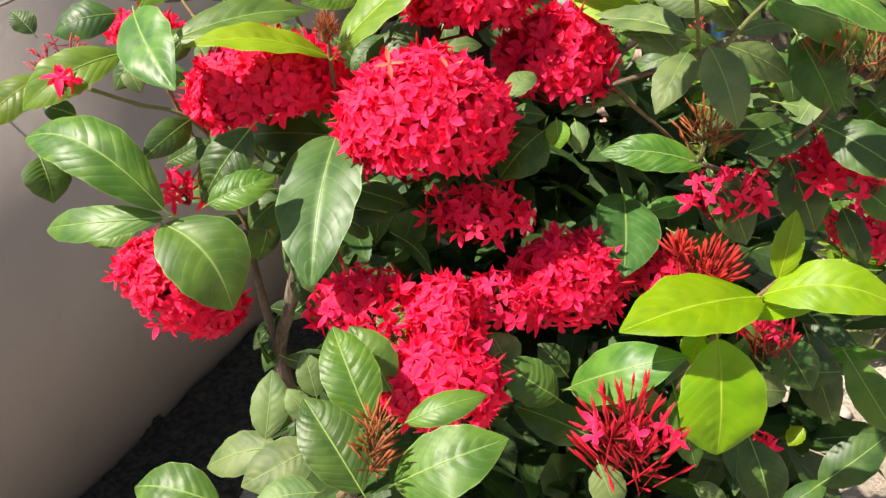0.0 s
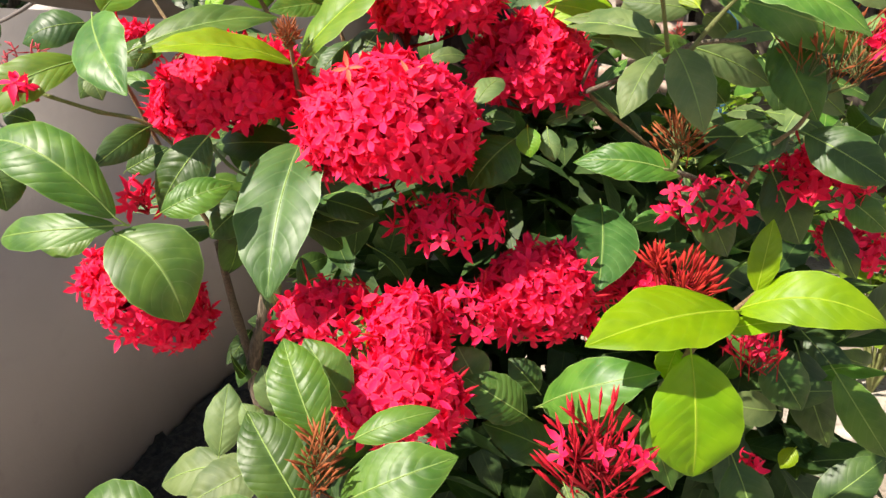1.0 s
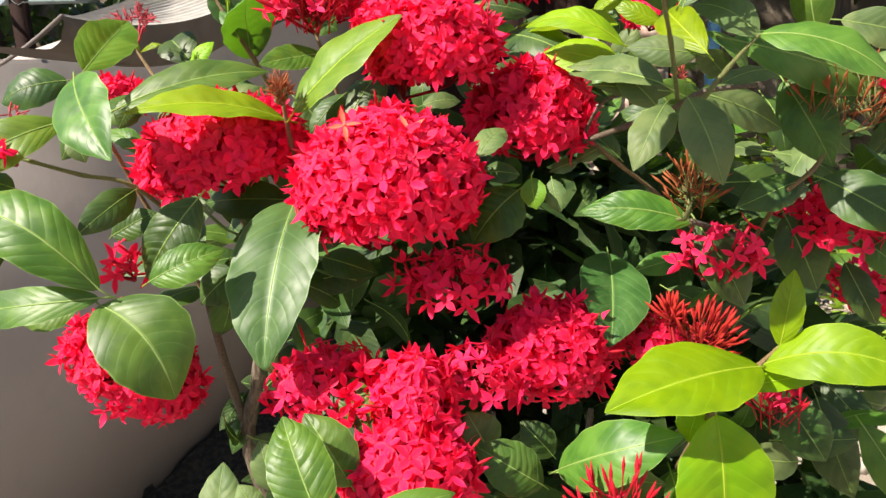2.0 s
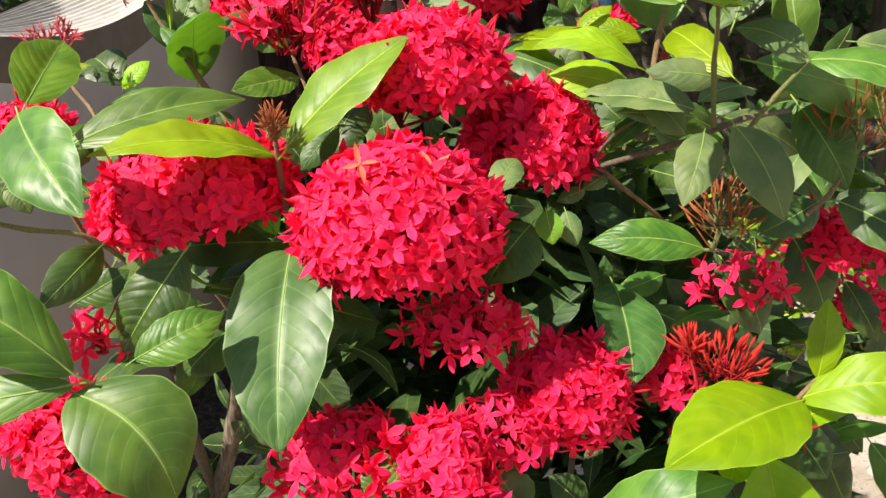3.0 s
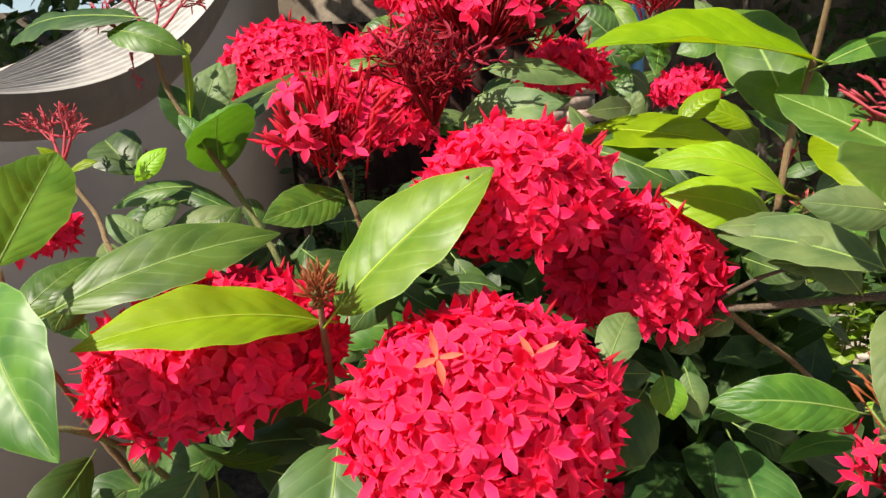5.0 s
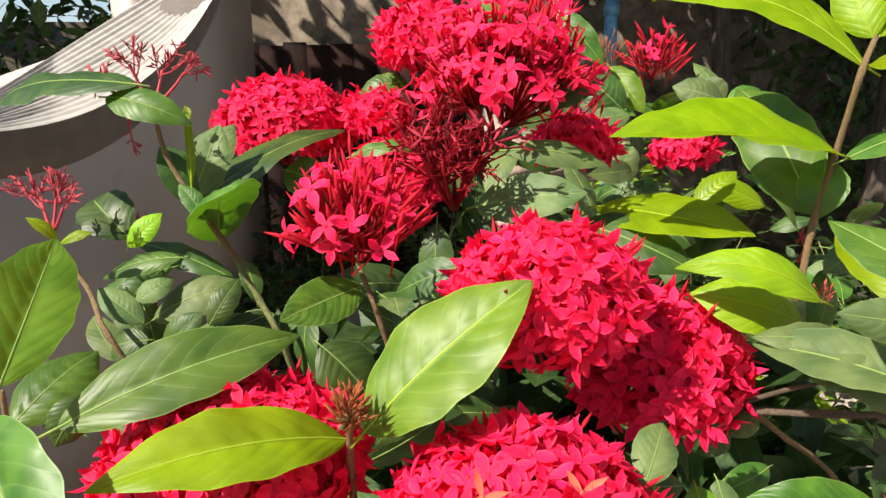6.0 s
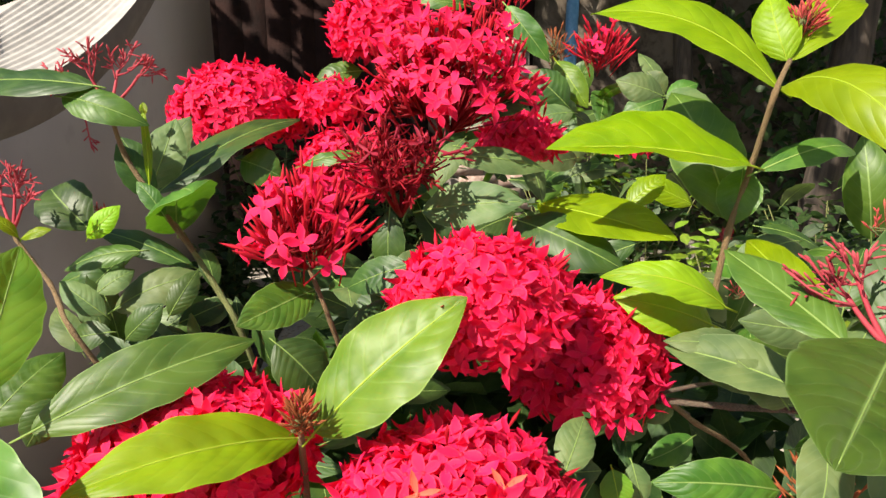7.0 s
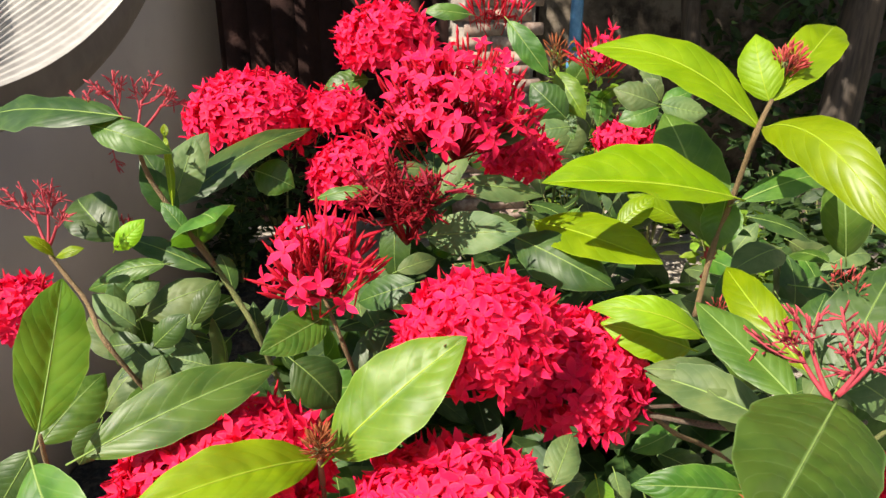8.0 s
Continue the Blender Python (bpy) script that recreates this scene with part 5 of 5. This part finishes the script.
leaf((-0.1424, 0.7115, 1.1285), (-0.2144, 0.7424, 1.1528), 0.0199, (0.002, -0.617, 0.787), D, .06, .05, -0.014)
leaf((-0.1868, 0.6976, 1.1423), (-0.2174, 0.6909, 1.1113), 0.0241, (-0.025, -0.972, 0.233), D, .06, .05, 0.021)
leaf((-0.1649, 0.7100, 1.1900), (-0.1839, 0.7220, 1.2236), 0.0221, (0.215, -0.875, 0.434), D, .06, .05, 0.007)
leaf((-0.1136, 0.6802, 1.1098), (-0.1440, 0.6834, 1.0980), 0.0202, (-0.296, -0.781, 0.550), P, .06, .1, -0.045)
leaf((-0.1967, 0.6874, 1.1141), (-0.2184, 0.6873, 1.0958), 0.0202, (-0.250, -0.920, 0.302), P, .06, .1, -0.024)
leaf((0.2360, 0.7304, 1.2458), (0.1988, 0.7430, 1.2581), 0.0264, (-0.198, -0.918, 0.342), P, .06, .1, -0.016)
leaf((0.2358, 0.7296, 1.2435), (0.2011, 0.7327, 1.2315), 0.0238, (-0.264, -0.786, 0.559), G, .06, .1, -0.051)
leaf((0.2383, 0.7299, 1.2458), (0.2768, 0.7187, 1.2382), 0.0235, (-0.188, -0.906, 0.380), P, .06, .1, 0.045)
leaf((0.2480, 0.7497, 1.2463), (0.2356, 0.7594, 1.2652), 0.0182, (-0.420, -0.890, 0.179), P, .06, .1, 0.019)
leaf((0.2445, 0.7387, 1.2439), (0.2714, 0.7370, 1.2552), 0.0190, (-0.287, -0.770, 0.570), G, .06, .1, 0.004)
leaf((0.0991, 0.7310, 1.3143), (0.1275, 0.7097, 1.2732), 0.0198, (-0.314, -0.914, 0.256), G, .06, .1, 0.008)
leaf((0.1442, 0.7388, 1.2736), (0.1613, 0.7112, 1.2382), 0.0215, (-0.442, -0.798, 0.409), GL, .06, .1, -0.004)
leaf((0.1422, 0.7054, 1.2406), (0.1157, 0.7208, 1.2670), 0.0286, (-0.256, -0.924, 0.285), D, .06, .1, -0.016)
leaf((0.0829, 0.7903, 1.3181), (0.0431, 0.7999, 1.3207), 0.0145, (-0.197, -0.912, 0.360), G, .06, .1, -0.019)
leaf((0.1374, 0.6836, 1.2377), (0.1027, 0.6888, 1.2314), 0.0189, (-0.221, -0.804, 0.553), P, .06, .1, -0.015)
leaf((-0.0452, 0.5264, 1.1165), (-0.0205, 0.5554, 1.1507), 0.0304, (-0.141, -0.703, 0.697), D, .06, .1, 0.027)
leaf((-0.0819, 0.5411, 1.1347), (-0.0579, 0.5357, 1.1048), 0.0300, (0.299, -0.868, 0.395), D, .06, .1, -0.019)
leaf((0.1684, 0.4492, 1.1555), (0.1298, 0.4604, 1.1606), 0.0189, (-0.217, -0.911, 0.351), P, .06, .1, -0.013)
leaf((0.2449, 0.4445, 1.1717), (0.2934, 0.4421, 1.1599), 0.0221, (-0.005, -0.983, 0.185), P, .06, .1, 0.021)
leaf((0.1559, 0.4538, 1.1350), (0.1065, 0.4441, 1.1402), 0.0126, (0.217, -0.895, 0.389), P, .06, .1, -0.044)
leaf((0.1907, 0.4697, 1.0773), (0.2556, 0.4793, 1.0708), 0.0244, (0.176, -0.837, 0.518), D, .06, .1, -0.002)
leaf((0.1624, 0.5953, 1.0788), (0.1320, 0.6057, 1.1038), 0.0228, (0.002, -0.923, 0.385), D, .06, .1, -0.007)
leaf((-0.1940, 0.5447, 1.0974), (-0.2291, 0.5646, 1.1150), 0.0164, (-0.031, -0.691, 0.722), G, .06, .1, 0.025)
leaf((-0.1979, 0.6197, 1.1064), (-0.2177, 0.6479, 1.1263), 0.0166, (-0.018, -0.584, 0.812), P, .06, .1, -0.021)
leaf((-0.0038, 0.5784, 1.1616), (-0.0392, 0.6008, 1.1418), 0.0219, (-0.645, -0.579, 0.500), D, .06, .1, -0.028)
leaf((0.3095, 0.5205, 0.8147), (0.2973, 0.5151, 0.7986), 0.0149, (-0.537, -0.591, 0.602), L, .05, .1, 0.013)
leaf((-0.0628, 0.5693, 1.2227), (-0.0215, 0.5608, 1.2240), 0.0092, (-0.160, -0.663, 0.732), G, .1, .1, 0.010)
leaf((0.1945, 0.6071, 1.1819), (0.1581, 0.6213, 1.1989), 0.0166, (-0.188, -0.914, 0.360), L, .05, .1, -0.017)
leaf((-0.1595, 0.6845, 1.2408), (-0.1598, 0.6874, 1.2493), 0.0053, (-0.008, -0.947, 0.321), L, .05, .3, -0.000)
leaf((-0.1851, 0.6307, 1.1248), (-0.2119, 0.6437, 1.1445), 0.0174, (0.110, -0.755, 0.646), P, .08, .1, -0.026)
leaf((-0.1797, 0.6167, 1.1190), (-0.2066, 0.6313, 1.1107), 0.0183, (-0.525, -0.677, 0.516), D, .08, .1, -0.032)
leaf((-0.1759, 0.6335, 1.1071), (-0.1517, 0.6347, 1.1285), 0.0189, (-0.255, -0.905, 0.341), D, .08, .1, 0.016)
leaf((-0.1922, 0.6464, 1.1345), (-0.1705, 0.6556, 1.1455), 0.0162, (-0.006, -0.761, 0.649), P, .08, .1, 0.030)
leaf((-0.1502, 0.6415, 1.1176), (-0.1318, 0.6563, 1.1430), 0.0168, (0.022, -0.871, 0.491), D, .08, .1, 0.011)
leaf((-0.1407, 0.6299, 1.0894), (-0.1694, 0.6390, 1.0958), 0.0218, (-0.050, -0.679, 0.733), P, .08, .1, -0.021)
leaf((-0.2316, 0.4440, 1.0903), (-0.2530, 0.4457, 1.0953), 0.0152, (0.070, -0.820, 0.568), D, .08, .1, 0.004)
leaf((-0.2701, 0.4813, 1.1388), (-0.2850, 0.4861, 1.1530), 0.0167, (0.255, -0.804, 0.538), D, .08, .1, 0.012)
leaf((-0.2040, 0.4639, 1.1183), (-0.1949, 0.4587, 1.1027), 0.0139, (0.251, -0.864, 0.436), P, .08, .1, -0.013)
leaf((-0.1731, 0.4918, 1.1386), (-0.1845, 0.4857, 1.1205), 0.0155, (0.228, -0.958, 0.176), D, .08, .1, 0.007)
leaf((-0.2298, 0.6421, 1.1742), (-0.2447, 0.6400, 1.1891), 0.0079, (0.588, -0.639, 0.496), L, .08, .1, 0.026)
leaf((-0.2281, 0.6414, 1.1732), (-0.2099, 0.6394, 1.1784), 0.0081, (-0.276, -0.648, 0.710), L, .08, .1, 0.016)

leaf((0.1740, 0.3841, 1.1630), (0.2261, 0.3600, 1.1400), 0.0270, (0.10, -0.72, 0.68), G, .10, .08)
leaf((0.1735, 0.3845, 1.1625), (0.1480, 0.4040, 1.1790), 0.0210, (-0.10, -0.80, 0.60), P, .08, .08)

# dark stems and shaded leaves on the side of the wall
branch([(0.0900, 0.7000, 0.0000), (-0.0200, 0.6300, 0.5000), (-0.1350, 0.5500, 0.8200), (-0.1250, 0.5350, 0.9300), (-0.1080, 0.5200, 1.0000)], 0.0100, 0.0035, BARK, "stem")
branch([(-0.1330, 0.5480, 0.8300), (-0.1480, 0.5350, 0.9200), (-0.1550, 0.5250, 0.9900)], 0.0045, 0.0025, BARK, "stem")

# a far shoot between the heads and the pipe
branch([(0.2350, 0.9900, 0.9800), (0.2480, 0.9850, 1.1200), (0.2560, 0.9820, 1.2550)], 0.0022, 0.0012, TWIG_GREEN)
leaf((0.2500, 0.9750, 1.1450), (0.2720, 0.9650, 1.2020), 0.0360, (-0.30, -0.85, 0.40), P, .06, .08)
leaf((0.2540, 0.9800, 1.1900), (0.2330, 0.9650, 1.2420), 0.0340, (-0.10, -0.90, 0.40), D, .06, .08)
leaf((0.2560, 0.9820, 1.2300), (0.2780, 0.9700, 1.2740), 0.0300, (-0.20, -0.90, 0.35), G, .06, .08)
leaf((0.2480, 0.9850, 1.1500), (0.2260, 0.9700, 1.1060), 0.0340, (-0.20, -0.85, 0.45), G, .06, .08)

# further leaves of the shrub behind the outer sprays
spray_rng = random.Random(61)


def spray(low, high, count, materials, small=0.045, large=0.075, toward=(-0.1, -0.6, 0.55)):
    """Leaves scattered through a box, most of them turned to the light."""
    for k in range(count):
        base = Vector([spray_rng.uniform(a, b) for a, b in zip(low, high)])
        way = Vector((spray_rng.gauss(0, 0.8), spray_rng.gauss(-0.15, 0.5), spray_rng.gauss(-0.1, 0.55))).normalized()
        size = spray_rng.uniform(small, large)
        normal = Vector(toward) + Vector([spray_rng.gauss(0, 0.45) for _ in range(3)])
        normal -= way * normal.dot(way)
        leaf(base, base + way * size, size * spray_rng.uniform(0.38, 0.48), normal.normalized(), materials[k % len(materials)], spray_rng.uniform(0.03, 0.12), spray_rng.uniform(0.02, 0.15), None, 16)


spray((0.22, 0.50, 0.84), (0.48, 0.66, 1.10), 40, (D, D, G, DB, P))
spray((-0.24, 0.63, 0.95), (-0.06, 0.80, 1.11), 24, (D, G, P, D))
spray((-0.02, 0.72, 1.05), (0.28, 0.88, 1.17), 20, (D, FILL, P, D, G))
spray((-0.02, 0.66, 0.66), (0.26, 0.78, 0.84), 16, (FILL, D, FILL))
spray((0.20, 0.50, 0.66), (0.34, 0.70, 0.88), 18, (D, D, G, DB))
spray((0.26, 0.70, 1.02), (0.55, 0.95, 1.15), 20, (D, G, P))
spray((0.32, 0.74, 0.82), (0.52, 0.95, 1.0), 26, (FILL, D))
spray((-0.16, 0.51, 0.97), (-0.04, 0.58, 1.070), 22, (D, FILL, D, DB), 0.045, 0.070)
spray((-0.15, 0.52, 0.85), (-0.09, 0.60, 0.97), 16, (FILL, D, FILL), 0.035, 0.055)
spray((0.26, 0.54, 1.08), (0.38, 0.66, 1.17), 12, (P, G, P, D), 0.05, 0.07)
spray((0.02, 0.71, 1.13), (0.12, 0.80, 1.22), 12, (D, P, D), 0.04, 0.06)
spray((0.09, 0.76, 1.12), (0.30, 0.92, 1.26), 24, (P, D, G, D), 0.04, 0.062)

spray((-0.225, 0.63, 1.04), (-0.10, 0.70, 1.12), 20, (D, P, D, FILL), 0.03, 0.05)
spray((-0.11, 0.65, 1.03), (0.02, 0.72, 1.12), 18, (D, FILL, P), 0.04, 0.06)

# inner leaves: the dense mass behind the outer sprays, shade put into their colour
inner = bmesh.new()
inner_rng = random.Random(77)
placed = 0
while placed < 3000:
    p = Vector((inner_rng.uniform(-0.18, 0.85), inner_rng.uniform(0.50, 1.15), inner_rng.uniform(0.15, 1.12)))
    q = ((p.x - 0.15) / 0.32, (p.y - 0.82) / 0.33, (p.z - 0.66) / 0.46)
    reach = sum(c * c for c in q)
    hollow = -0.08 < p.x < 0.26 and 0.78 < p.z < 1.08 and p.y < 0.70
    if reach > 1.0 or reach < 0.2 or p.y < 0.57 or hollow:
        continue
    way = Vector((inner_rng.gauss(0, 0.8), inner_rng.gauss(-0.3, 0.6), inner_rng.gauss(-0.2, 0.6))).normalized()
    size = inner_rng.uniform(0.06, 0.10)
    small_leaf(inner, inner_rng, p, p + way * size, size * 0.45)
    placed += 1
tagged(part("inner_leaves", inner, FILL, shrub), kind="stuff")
